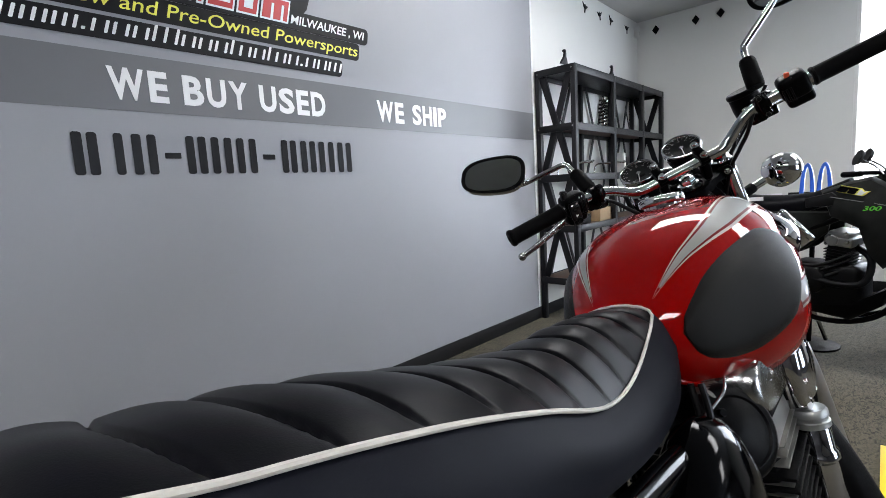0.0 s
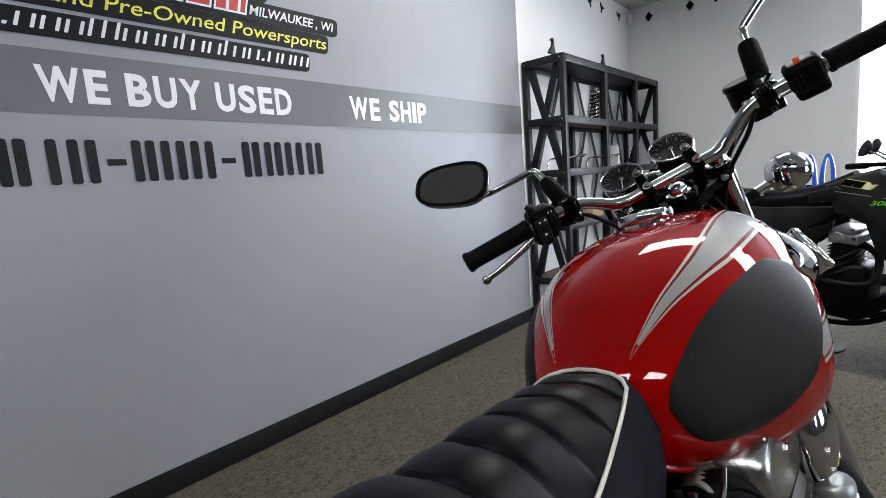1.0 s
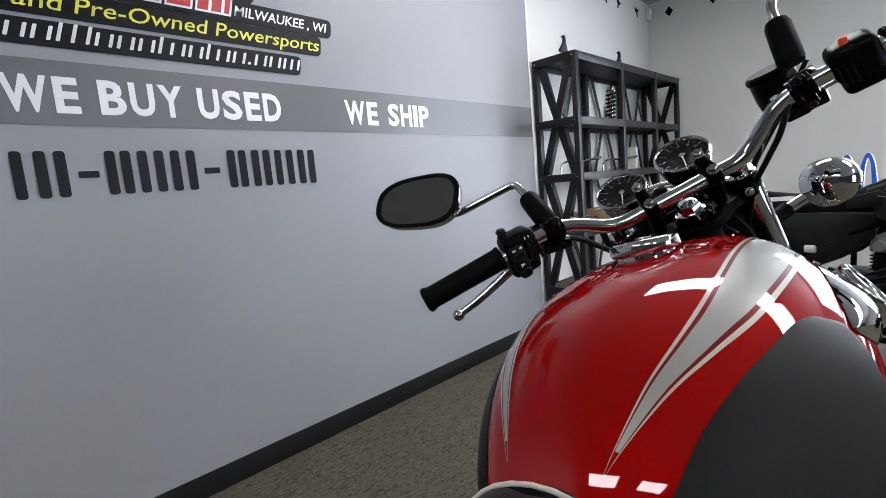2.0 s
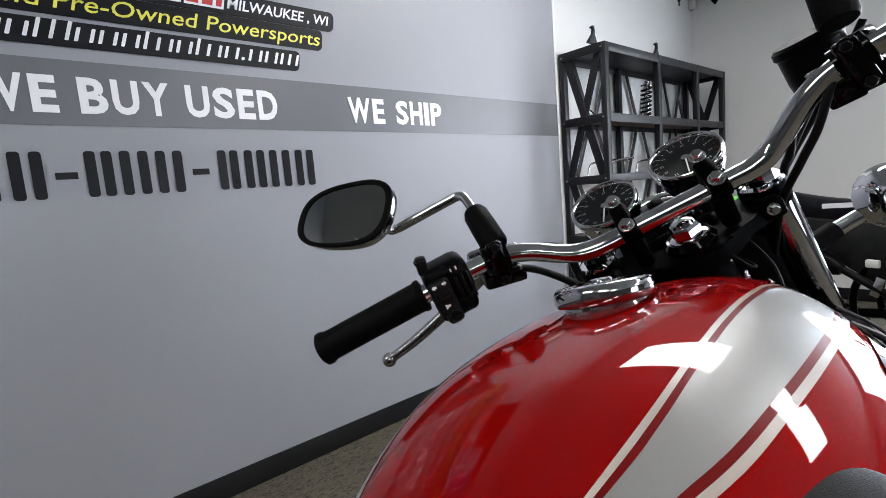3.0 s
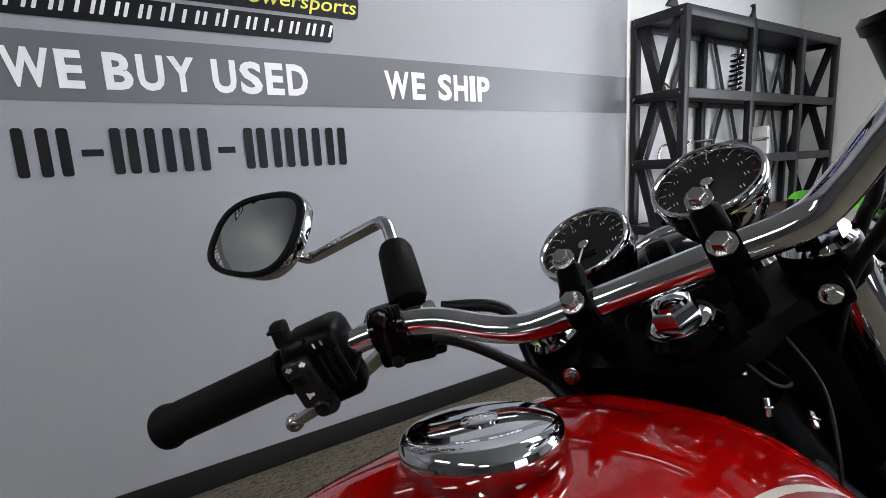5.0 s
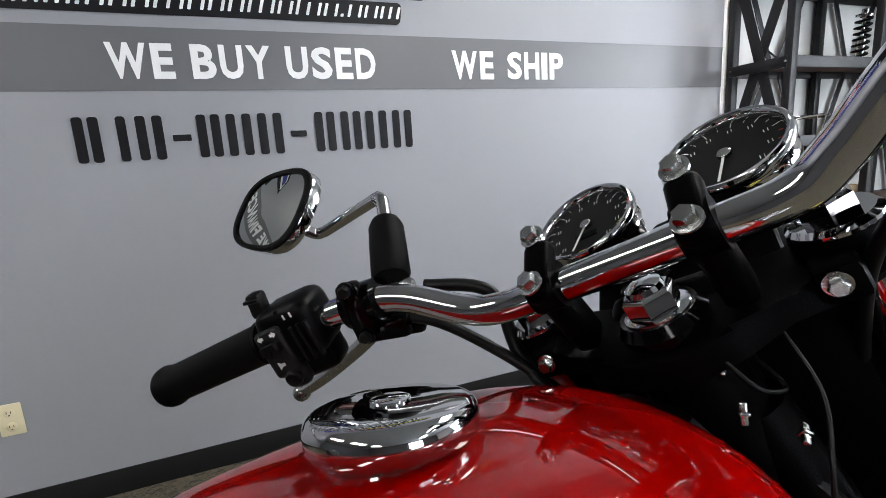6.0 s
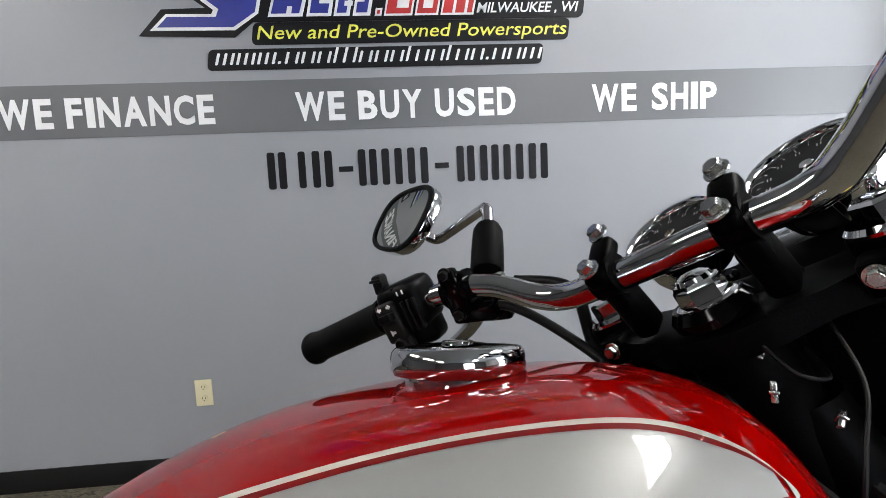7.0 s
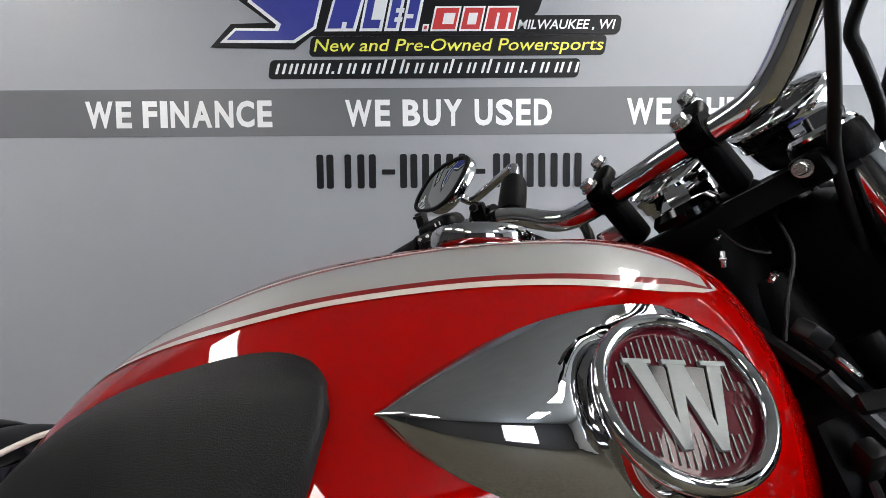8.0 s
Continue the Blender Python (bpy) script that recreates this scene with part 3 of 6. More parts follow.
for side in (1, -1):
    part("silver_flash", flash_skin(B(), lambda x: up(x) + 0.0066 * taper(x), lambda x: low(x) - 0.0066 * taper(x), side, 0.0004, x0=-0.084, x1=0.305), SILVER_PAINT, tank, "silver flash on the tank")
    for f, sgn in ((up, 1), (low, -1)):
        part("pinstripe", flash_skin(B(), lambda x: f(x) + sgn * 0.0034 * taper(x), lambda x: f(x) + sgn * 0.0068 * taper(x), side, 0.0006, across=2, x0=-0.084, x1=0.305), DARK_RED_PAINT, tank)
        part("pinstripe", flash_skin(B(), lambda x: f(x), lambda x: f(x) + sgn * 0.0034 * taper(x), side, 0.0007, across=2), CREAM_PAINT, tank)
    # nose of the flash
    part("pinstripe", flash_skin(B(), lambda x: up(x), lambda x: low(x), side, 0.0007, n=6, across=8, x0=0.3085, x1=0.312), CREAM_PAINT, tank)
    # lower flash that comes out from under the front of the knee pad
    for lo, hi, lift, mat in ((0.0075, -0.0075, 0.0004, SILVER_PAINT), (0.0040, 0.0080, 0.0006, DARK_RED_PAINT), (0.0, 0.0042, 0.0007, CREAM_PAINT), (-0.0080, -0.0040, 0.0006, DARK_RED_PAINT), (-0.0042, 0.0, 0.0007, CREAM_PAINT)):
        secs = []
        for i in range(31):
            x = 0.085 + 0.235 * i / 30
            zlo, zhi = lower_edge(x), upper_edge(x)
            z0 = zlo + lo if lo >= 0 and lo < 0.02 else zhi + lo
            z1 = zhi + hi if lift == 0.0004 or lo < 0 else zlo + hi
            secs.append([tank_skin(x, a_of(x, z0 + (z1 - z0) * k / 4), side, lift) for k in range(5)])
        rings(bm := B(), secs, False, False)
        part("silver_flash" if lift == 0.0004 else "pinstripe", bm, mat, tank, "lower silver flash on the tank" if lift == 0.0004 else "")
    # knee pad: a thick rubber skin
    PADX0, PADX1 = -0.103, 0.1135

    def pad_edge(x):
        """The lower and upper heights of the knee pad."""
        lo = hermite([-0.103, -0.096, -0.075, -0.02, 0.03, 0.07, 0.095, 0.108, 0.1135], [0.966, 0.940, 0.924, 0.917, 0.931, 0.950, 0.985, 1.025, 1.050], x)
        hi = hermite([-0.103, -0.096, -0.075, -0.045, -0.004, 0.036, 0.075, 0.098, 0.110, 0.1135], [0.968, 0.988, 1.012, 1.036, 1.056, 1.068, 1.076, 1.074, 1.065, 1.053], x)
        return lo, hi
    bm = B()
    secs = []
    for i in range(91):
        x = PADX0 + (PADX1 - PADX0) * (0.5 - 0.5 * math.cos(math.pi * i / 90))
        z0, z1 = pad_edge(x)
        ring = []
        for k in range(15):
            s = k / 14
            edge = min(1.0, 6 * min(s, 1 - s, 0.5)) if z1 - z0 > 0.01 else 0
            fall = min(1.0, 9 * min(i / 90, 1 - i / 90))
            lift = 0.0006 + 0.0065 * math.sin(min(edge, fall) * math.pi / 2)
            ring.append(tank_skin(x, a_of(x, z0 + (z1 - z0) * s), side, lift))
        secs.append(ring)
    rings(bm, secs, False, False)
    part("knee_pad", bm, PAD_RUBBER, tank, "dark grey rubber knee pad", sharp=50)
    # emblem: chrome teardrop with a round maroon badge
    nrm = Vector((0.10, 0.86 * side, 0.47)).normalized()
    ex = Vector((-side, 0, 0))
    ex = (ex - nrm * ex.dot(nrm)).normalized()
    m = frame3(Vector((0.2500, 0.1780 * side, 1.0570)), ex, nrm.cross(ex), nrm)
    m = m @ Matrix.Diagonal((0.70, 0.70, 1, 1))
    bm = B()
    secs = []
    for i in range(49):
        u = i / 48
        x = 0.132 + (0.3035 - 0.132) * u
        r = 0.0440 * (math.sin(math.pi * min(1.0, u / 1.42)) ** 0.80 if u < 0.71 else math.sqrt(max(0.0, 1 - ((u - 0.71) / 0.29) ** 2)))
        zm = 1.052 + 0.001 * u
        ring = []
        for k in range(21):
            s = -1 + k / 10
            bulge = max(0.0, (1 - abs(s) ** 1.9)) * (0.003 + 0.009 * math.sin(math.pi * min(1.0, u / 0.62)) + 0.004 * min(1.0, u * 2)) * min(1.0, (1 - u) * 12)
            p = tank_skin(x, a_of(x, zm + s * max(r, 0.0006)), side, 0.0008 + bulge)
            d = p - m.translation
            over = d.dot(nrm)
            off = (d - nrm * over).length
            if off < 0.050:
                p -= nrm * max(0.0, over + 0.003 - 0.9 * max(0.0, off - 0.0350))
            ring.append(p)
        secs.append(ring)
    rings(bm, secs, False, False)
    emblem = part("emblem", bm, CHROME, tank, "chrome teardrop tank emblem", sharp=50)
    bm = lathe(B(), [(0.049, -0.026), (0.0495, 0.002), (0.047, 0.006), (0.0435, 0.006), (0.042, 0.0035), (0.042, 0.0)], 48, m)
    torus(bm, 0.0465, 0.0048, 52, 12, m @ pose(0, 0, 0.0045))
    part("emblem_ring", bm, CHROME, tank, "chrome emblem ring")
    part("emblem_badge", lathe(B(), [(0.0422, 0.0), (0.0422, 0.0032), (0.030, 0.0040), (0.0, 0.0044)], 48, m), EMBLEM_RED, tank, "maroon enamel badge")
    for k in range(-9, 10):
        h = math.sqrt(max(0, 0.038 ** 2 - (k * 0.0041) ** 2))
        for sgn in (1, -1):
            inner = 0.020 if abs(k) < 7 else 0.004
            if h - inner > 0.003:
                part("badge_line", box(B(), 0.0006, h - inner, 0.0006, m @ pose(k * 0.0041, sgn * (h + inner) / 2, 0.0042)), BADGE_GREY, tank)
    m = m @ pose(0.0010, -0.0055, 0) @ Matrix.Diagonal((0.96, 0.94, 1, 1))
    tall = 0.0250
    for x0, x1 in ((-0.024, -0.0085), (-0.001, -0.0085), (-0.001, 0.0122), (0.0235, 0.0122)):
        t = 0.0056 if x0 == -0.024 or (x0, x1) == (-0.001, 0.0122) else 0.0044
        part("emblem_stroke", prism(B(), [(x0 - t, tall), (x0 + t, tall), (x1 + t * 0.5, -tall), (x1 - t * 0.5, -tall)], 0.0022, m @ pose(0, 0, 0.0040)), BADGE_GREY, tank, "raised satin silver stroke")
    for a, b, c in ((-0.0180, -0.0055, -0.0085), (0.0045, 0.0185, 0.0122)):
        part("emblem_inlay", prism(B(), [(a, tall - 0.001), (b, tall - 0.001), (c + 0.001, -tall * 0.55), (c - 0.001, -tall * 0.55)], 0.0010, m @ pose(0, 0, 0.0042)), BLACK_PAINT, tank, "black enamel inlay")
    for xx, ww in ((-0.024, 0.0085), (-0.001, 0.0075), (0.0235, 0.0080)):
        part("emblem_stroke", prism(B(), [(xx - ww, tall - 0.0005), (xx + ww, tall - 0.0005), (xx + ww, tall + 0.0025), (xx - ww, tall + 0.0025)], 0.0022, m @ pose(0, 0, 0.0041)), BADGE_GREY, tank, "raised satin silver stroke")

# filler cap
ctop = Vector((0.192, 0.006, hermite(TX, TT, 0.192) - 0.0035))
mc = Matrix.Translation(ctop) @ pose(0, 0, 0, 0, 2, 0)
cap = part("fuel_cap", lathe(B(), [(0.0335, -0.004), (0.0340, 0.004), (0.0400, 0.0055), (0.0418, 0.0085), (0.0420, 0.0150), (0.0412, 0.0185), (0.0392, 0.0208), (0.0365, 0.0217), (0.026, 0.0224), (0.012, 0.0228), (0.0, 0.0229)], 64, mc), CHROME, tank, "polished chrome filler cap")
part("lock_cover", lathe(B(), [(0.0095, 0.0222), (0.0100, 0.0240), (0.008, 0.0249), (0.0, 0.0251)], 24, mc), CHROME, tank)

# seat
SX = [-0.852, -0.782, -0.702, -0.639, -0.566, -0.482, -0.367, -0.272, -0.182, -0.117]
SC = [1.062, 1.096, 1.088, 1.080, 1.066, 1.046, 1.028, 1.029, 1.024, 1.016]
SP = [1.036, 1.078, 1.066, 1.052, 1.032, 1.005, 0.966, 0.963, 0.991, 1.006]
SW = [0.090, 0.118, 0.124, 0.120, 0.111, 0.100, 0.086, 0.073, 0.064, 0.048]


def seat_point(x, s):
    w, zc, zp = hermite(SX, SW, x), hermite(SX, SC, x), hermite(SX, SP, x)
    z = zp + (zc - zp) * (1 - abs(s) ** 3.0)
    # pleats bow back towards the middle
    d = -(x + 0.127 - 0.016 * abs(s) ** 2.2 + 0.002 * math.sin(5 * s + 31 * x))
    u = d / (0.0425 + 0.012 * min(max(d, 0), 0.5) / 0.5)
    g = abs(u - round(u)) * 2
    z -= (0.0042 * (1 - g) ** 2 + 0.0050 * max(0.0, 1 - g / 0.16) ** 1.2) * (1 - abs(s) ** 8)
    return (x, w * s, z)


bm = B()
secs = []
for i in range(601):
    x = SX[0] + (SX[-1] - SX[0]) * i / 600
    secs.append([seat_point(x, -1 + k / 12) for k in range(25)])
rings(bm, secs, False, False)
seat = part("seat", bm, SEAT_VINYL, bike, "black pleated vinyl seat top", sharp=70)
bm = B()
secs = []
for i in range(101):
    x = SX[0] + (SX[-1] - SX[0]) * i / 100
    w, zp = hermite(SX, SW, x), hermite(SX, SP, x)
    lowz = hermite([-0.842, -0.582, -0.282, -0.117], [0.985, 0.945, 0.885, 0.900], x)
    ring = [(x, w - 0.002, zp - 0.001), (x, w + 0.010, zp - 0.020), (x, w + 0.020, (zp + lowz) / 2), (x, w + 0.016, lowz + 0.012), (x, w + 0.002, lowz)]
    secs.append(ring + [(q[0], -q[1], q[2]) for q in ring[::-1]])
rings(bm, secs)
# the skirt's bluish tone is window light carried by the material
part("seat_side", bm, SKIRT_VINYL, bike, "smooth black vinyl seat skirt, blue window light in its colour", sharp=50)
pip = [(x, -hermite(SX, SW, x) - 0.0015, hermite(SX, SP, x) + 0.001) for x in [SX[0] + (-0.152 - SX[0]) * i / 70 for i in range(71)]]
edge = [(-0.1400, 0.0560, 1.0030), (-0.1310, 0.0490, 1.0085), (-0.1270, 0.0380, 1.0130), (-0.1255, 0.0200, 1.0170)]
nose = [(x, -y, z) for x, y, z in edge] + [(-0.1250, 0.0, 1.0185)] + edge[::-1]
tube(bm := B(), pip + nose + [(p[0], -p[1], p[2]) for p in pip[::-1]], 0.0021, 8)
part("piping", bm, PIPING, seat, "white welted piping")
bm = B()
prism(bm, [(-0.055, 0.90), (0.055, 0.90), (0.048, 0.996), (0.026, 1.008), (-0.026, 1.008), (-0.048, 0.996)], 0.008, frame3((-0.120, 0, 0), (0, 1, 0), (0, 0, 1), (1, 0, 0)))
part("seat_front", bm, SEAT_VINYL, bike)

# steering head frame: forward, left and up along the steering axis, turned to the left
RAKE, STEER = radians(27), radians(33)
AX_U = Vector((-math.sin(RAKE), 0, math.cos(RAKE)))
AX_F0 = Vector((math.cos(RAKE), 0, math.sin(RAKE)))
AX_F = AX_F0 * math.cos(STEER) + Vector((0, 1, 0)) * math.sin(STEER)
AX_L = Vector((0, 1, 0)) * math.cos(STEER) - AX_F0 * math.sin(STEER)
HEAD = frame3((0.347, 0.0, 1.198), AX_F, AX_L, AX_U)


def hpart(name, bm, material, parent=None, label="", sharp=38):
    bm.transform(HEAD)
    return part(name, bm, material, parent or bike, label, sharp=sharp)


BAR = [(-0.077, 0.384, 0.099), (-0.063, 0.300, 0.088), (-0.050, 0.250, 0.083), (-0.024, 0.185, 0.072), (-0.013, 0.150, 0.058),
       (-0.010, 0.112, 0.032), (-0.010, 0.085, 0.023), (-0.010, 0.045, 0.022)]
BAR_R = [(-0.077, 0.384, 0.099), (-0.063, 0.300, 0.089), (-0.049, 0.250, 0.085), (-0.020, 0.180, 0.075), (-0.011, 0.145, 0.061),
         (-0.009, 0.108, 0.034), (-0.010, 0.085, 0.023), (-0.010, 0.045, 0.022)]
full = BAR + [(f, -l, u) for f, l, u in BAR_R[::-1]]
handlebar = hpart("handlebar", tube(B(), smooth_path(full, 8), 0.0106, 20), CHROME, None, "bent chrome tube handlebar")


def hex_bolt(bm, m, r=0.0072, h=0.006):
    lathe(bm, [(r * 1.35, 0), (r * 1.35, 0.0015), (r * 1.1, 0.0016)], 20, m)
    lathe(bm, [(r, 0.001), (r, h), (r * 0.85, h + 0.0012)], 6, m)
    return bm


for side in (0.0455, -0.0455):
    bm = box(B(), 0.042, 0.019, 0.014, pose(-0.009, side, 0.035, 0, -30), 0.005, 3)
    lathe(bm, [(0.0150, -0.0095), (0.0150, 0.0095)], 20, pose(-0.010, side, 0.024, 90))
    box(bm, 0.024, 0.018, 0.052, pose(-0.004, side, 0.000, 0, -14), 0.006, 3)
    hpart("bar_clamp", bm, YOKE_PAINT, None, "black handlebar clamp")
    bm = B()
    hex_bolt(bm, pose(-0.026, side, 0.036, 0, -30), 0.0060)
    hex_bolt(bm, pose(0.007, side, 0.053, 0, -30), 0.0060)
    hpart("clamp_bolt", bm, STEEL)
# upper yoke, stem nut, fork caps
half = [(0.026, 0.0), (0.040, 0.050), (0.056, 0.070), (0.060, 0.092), (0.046, 0.108), (0.022, 0.106), (0.008, 0.088), (-0.002, 0.060), (-0.022, 0.038), (-0.033, 0.018)]
poly = half + [(f, -l) for f, l in half[:0:-1]]
hpart("top_yoke", prism(B(), poly, 0.018, pose(0, 0, -0.046), 0.005), YOKE_PAINT, None, "satin black upper fork yoke")
hpart("stem_washer", lathe(B(), [(0.0255, -0.026), (0.0265, -0.020), (0.0225, -0.014), (0.019, -0.015)], 32, pose(-0.004, -0.003, 0)), BLACK_PAINT, None, "gloss black dished washer")
bm = lathe(B(), [(0.0195, -0.017), (0.0195, -0.014), (0.0175, -0.013)], 28, pose(-0.004, -0.003, 0))
lathe(bm, [(0.0160, -0.014), (0.0160, -0.003), (0.0138, 0.0)], 6, pose(-0.004, -0.003, 0))
lathe(bm, [(0.0120, -0.001), (0.0108, 0.003), (0.006, 0.0055), (0.0, 0.006)], 24, pose(-0.004, -0.003, 0))
hpart("stem_nut", bm, CHROME, None, "domed chrome steering stem nut")
# black console between the yoke and the instruments
bm = box(B(), 0.052, 0.120, 0.040, pose(0.066, -0.003, -0.060, 0, -14), 0.014, 3)
box(bm, 0.030, 0.086, 0.036, pose(0.036, -0.003, -0.040, 0, -20), 0.010, 3)
box(bm, 0.050, 0.050, 0.060, pose(0.010, -0.004, -0.072), 0.012, 3)
hpart("console", bm, YOKE_PAINT, None, "black moulded instrument console")
for l_, f_ in ((0.024, 0.050), (-0.028, 0.052), (0.0, 0.058)):
    hpart("pilot_lamp", lathe(B(), [(0.0052, 0), (0.0052, 0.004), (0.003, 0.006)], 16, pose(f_ - 0.006, l_, -0.022, 0, -20)), BLACK_PAINT)
for s in (1, -1):
    bm = lathe(B(), [(0.0225, -0.024), (0.0225, -0.019), (0.0200, -0.016)], 28, pose(0.038, s * 0.094, 0.004))
    lathe(bm, [(0.0145, -0.017), (0.0145, -0.006), (0.0125, -0.004)], 6, pose(0.038, s * 0.094, 0.004))
    hpart("fork_cap", bm, CHROME, None, "chrome hexagonal fork cap")
    bm = lathe(B(), [(0.0225, -0.046), (0.0235, -0.043), (0.0235, -0.024), (0.0225, -0.021)], 24, pose(0.038, s * 0.094, 0.004))
    box(bm, 0.024, 0.022, 0.022, pose(0.012, s * 0.086, -0.034), 0.005)
    hpart("yoke_boss", bm, YOKE_PAINT)
    hpart("pinch_bolt", hex_bolt(B(), along((-0.001, s * 0.084, -0.031), (-0.03, s * 0.084, -0.028)), 0.0048), STEEL)
    hpart("fork_tube", tube(B(), [(0.045, s * 0.102, -0.05), (0.045, s * 0.102, -0.60)], 0.0160, 22), CHROME, None, "chrome upper fork tube")
    hpart("fork_slider", lathe(B(), [(0.030, -0.98), (0.030, -0.66), (0.027, -0.58), (0.023, -0.575)], 22, pose(0.045, s * 0.102, 0.004)), ALLOY)
    hpart("fork_cover", lathe(B(), [(0.0172, -0.244), (0.0182, -0.240), (0.0182, -0.044), (0.0172, -0.040)], 28, pose(0.045, s * 0.102, 0.0)), CHROME, None, "chrome fork shroud")
    hpart("shroud_ring", torus(B(), 0.0190, 0.0028, 28, 8, pose(0.045, s * 0.102, -0.238)), CHROME)
    hpart("fork_gaiter", lathe(B(), [(0.029 if k % 2 else 0.034, -0.26 - 0.012 * k) for k in range(24)], 22, pose(0.045, s * 0.102, 0.004)), RUBBER, None, "ribbed black fork gaiter")
bm = box(B(), 0.10, 0.24, 0.035, pose(0.02, 0, -0.215), 0.01)
hpart("lower_yoke", bm, YOKE_PAINT, None, "black lower fork yoke")
bm = tube(B(), [(0, 0, -0.04), (0, 0, -0.215)], 0.030, 20)
hpart("steering_head", bm, YOKE_PAINT)
# black masses added to close the see-through gap between yoke and tank
bm = box(B(), 0.10, 0.075, 0.20, pose(0.345, 0, 1.03, 0, -27), 0.02)
box(bm, 0.16, 0.06, 0.14, pose(0.36, -0.01, 0.90, 0, -10), 0.02)
part("gusset_filler", bm, YOKE_PAINT, bike, "black filler mass below the steering head")
bm = box(B(), 0.065, 0.170, 0.165, pose(0.058, 0, -0.135), 0.02)
box(bm, 0.06, 0.13, 0.26, pose(0.05, 0, -0.36), 0.02)
hpart("headlamp_bracket", bm, YOKE_PAINT, None, "black headlamp bracket")
# more added black boxes that keep the carpet from showing through
for q, sz in (((0.40, -0.075, 1.00), (0.05, 0.05, 0.09)), ((0.36, -0.095, 0.93), (0.06, 0.04, 0.08)), ((0.41, 0.06, 0.96), (0.07, 0.06, 0.12)), ((0.38, -0.05, 0.80), (0.05, 0.09, 0.10))):
    part("filler_box", box(B(), *sz, pose(*q, 0, -20), 0.008), PLASTIC, bike, "plain black filler box")


def gauge(f, l, u, needle, red):
    """A round instrument: chrome cup, black dial with marks, needle and glass."""
    m = pose(f, l, u, 0, -18)
    cup = hpart("gauge", lathe(B(), [(0.020, -0.048), (0.033, -0.042), (0.0385, -0.028), (0.0395, -0.013), (0.0395, -0.006)], 40, m), CHROME, None, "round instrument with a chrome cup and bezel")
    hpart("bezel", lathe(B(), [(0.0400, -0.017), (0.0418, -0.0155), (0.0424, -0.012), (0.0420, -0.007), (0.0432, -0.005), (0.0442, -0.002), (0.0443, 0.001), (0.0436, 0.0036), (0.0420, 0.0050), (0.0402, 0.0046), (0.0388, 0.0028), (0.0380, -0.0005), (0.0378, -0.004)], 56, m, False), CHROME, cup, "deep chrome bezel")
    hpart("dial", lathe(B(), [(0.0385, -0.0045), (0.0385, -0.0037), (0.0, -0.0036)], 40, m), DIAL, cup, "black dial")
    bm, bn = B(), B()
    spin = m @ pose(0, 0, -0.0030)
    for k in range(19):
        a = 135 - 270 * k / 18
        big = k % 2 == 0
        box(bn if (red and k > 14) else bm, 0.0046 if big else 0.0026, 0.0006 if big else 0.0004, 0.0002, spin @ pose(0, 0, 0, 0, 0, a) @ pose(0.0352, 0, 0))
    for k in range(10):
        a = 135 - 270 * k / 9
        for side_ in (-0.0012, 0.0014):
            box(bm, 0.0036, 0.0006, 0.0002, spin @ pose(0, 0, 0, 0, 0, a) @ pose(0.0285, 0, 0) @ pose(0, 0, 0, 0, 0, -a) @ pose(0, side_, 0))
    hpart("dial_marks", bm, DIAL_INK, cup)
    if red:
        hpart("red_zone", bn, DIAL_RED, cup)
    else:
        bn.free()
        hpart("odometer", box(B(), 0.006, 0.020, 0.001, m @ pose(-0.013, 0, -0.0028)), PLASTIC, cup)
    bm = box(B(), 0.036, 0.0016, 0.0006, m @ pose(0, 0, -0.0012) @ pose(0, 0, 0, 0, 0, needle) @ pose(0.012, 0, 0))
    hpart("needle", bm, DIAL_INK, cup)
    hpart("needle_hub", lathe(B(), [(0.005, -0.003), (0.005, 0.0), (0.004, 0.0008)], 20, m), STEEL, cup)
    return cup


gauge(0.116, 0.054, 0.018, 160, False)
gauge(0.123, -0.057, 0.021, 165, True)
bm = box(B(), 0.05, 0.13, 0.012, pose(0.085, 0, -0.040, 0, -20), 0.004)
box(bm, 0.03, 0.022, 0.03, pose(0.11, 0, -0.025, 0, -20), 0.006)
hpart("gauge_bracket", bm, YOKE_PAINT, None, "black instrument bracket")


def on_bar(l):
    """The place on the bar, and its direction outwards, at the distance l to the side."""
    k = abs(l)
    s = 1 if l > 0 else -1
    nodes = (BAR if l > 0 else BAR_R)[::-1]
    xs = [b[1] for b in nodes]
    p = Vector((hermite(xs, [b[0] for b in nodes], k), l, hermite(xs, [b[2] for b in nodes], k)))
    q = Vector((hermite(xs, [b[0] for b in nodes], k + 0.01), s * (k + 0.01), hermite(xs, [b[2] for b in nodes], k + 0.01)))
    return p, (q - p).normalized()


def on_bar_pose(l):
    """z outwards along the bar, x forward, y up-ish."""
    p, d = on_bar(l)
    x = Vector((1, 0, 0))
    x = (x - d * x.dot(d)).normalized()
    return frame3(p, x, d.cross(x), d)


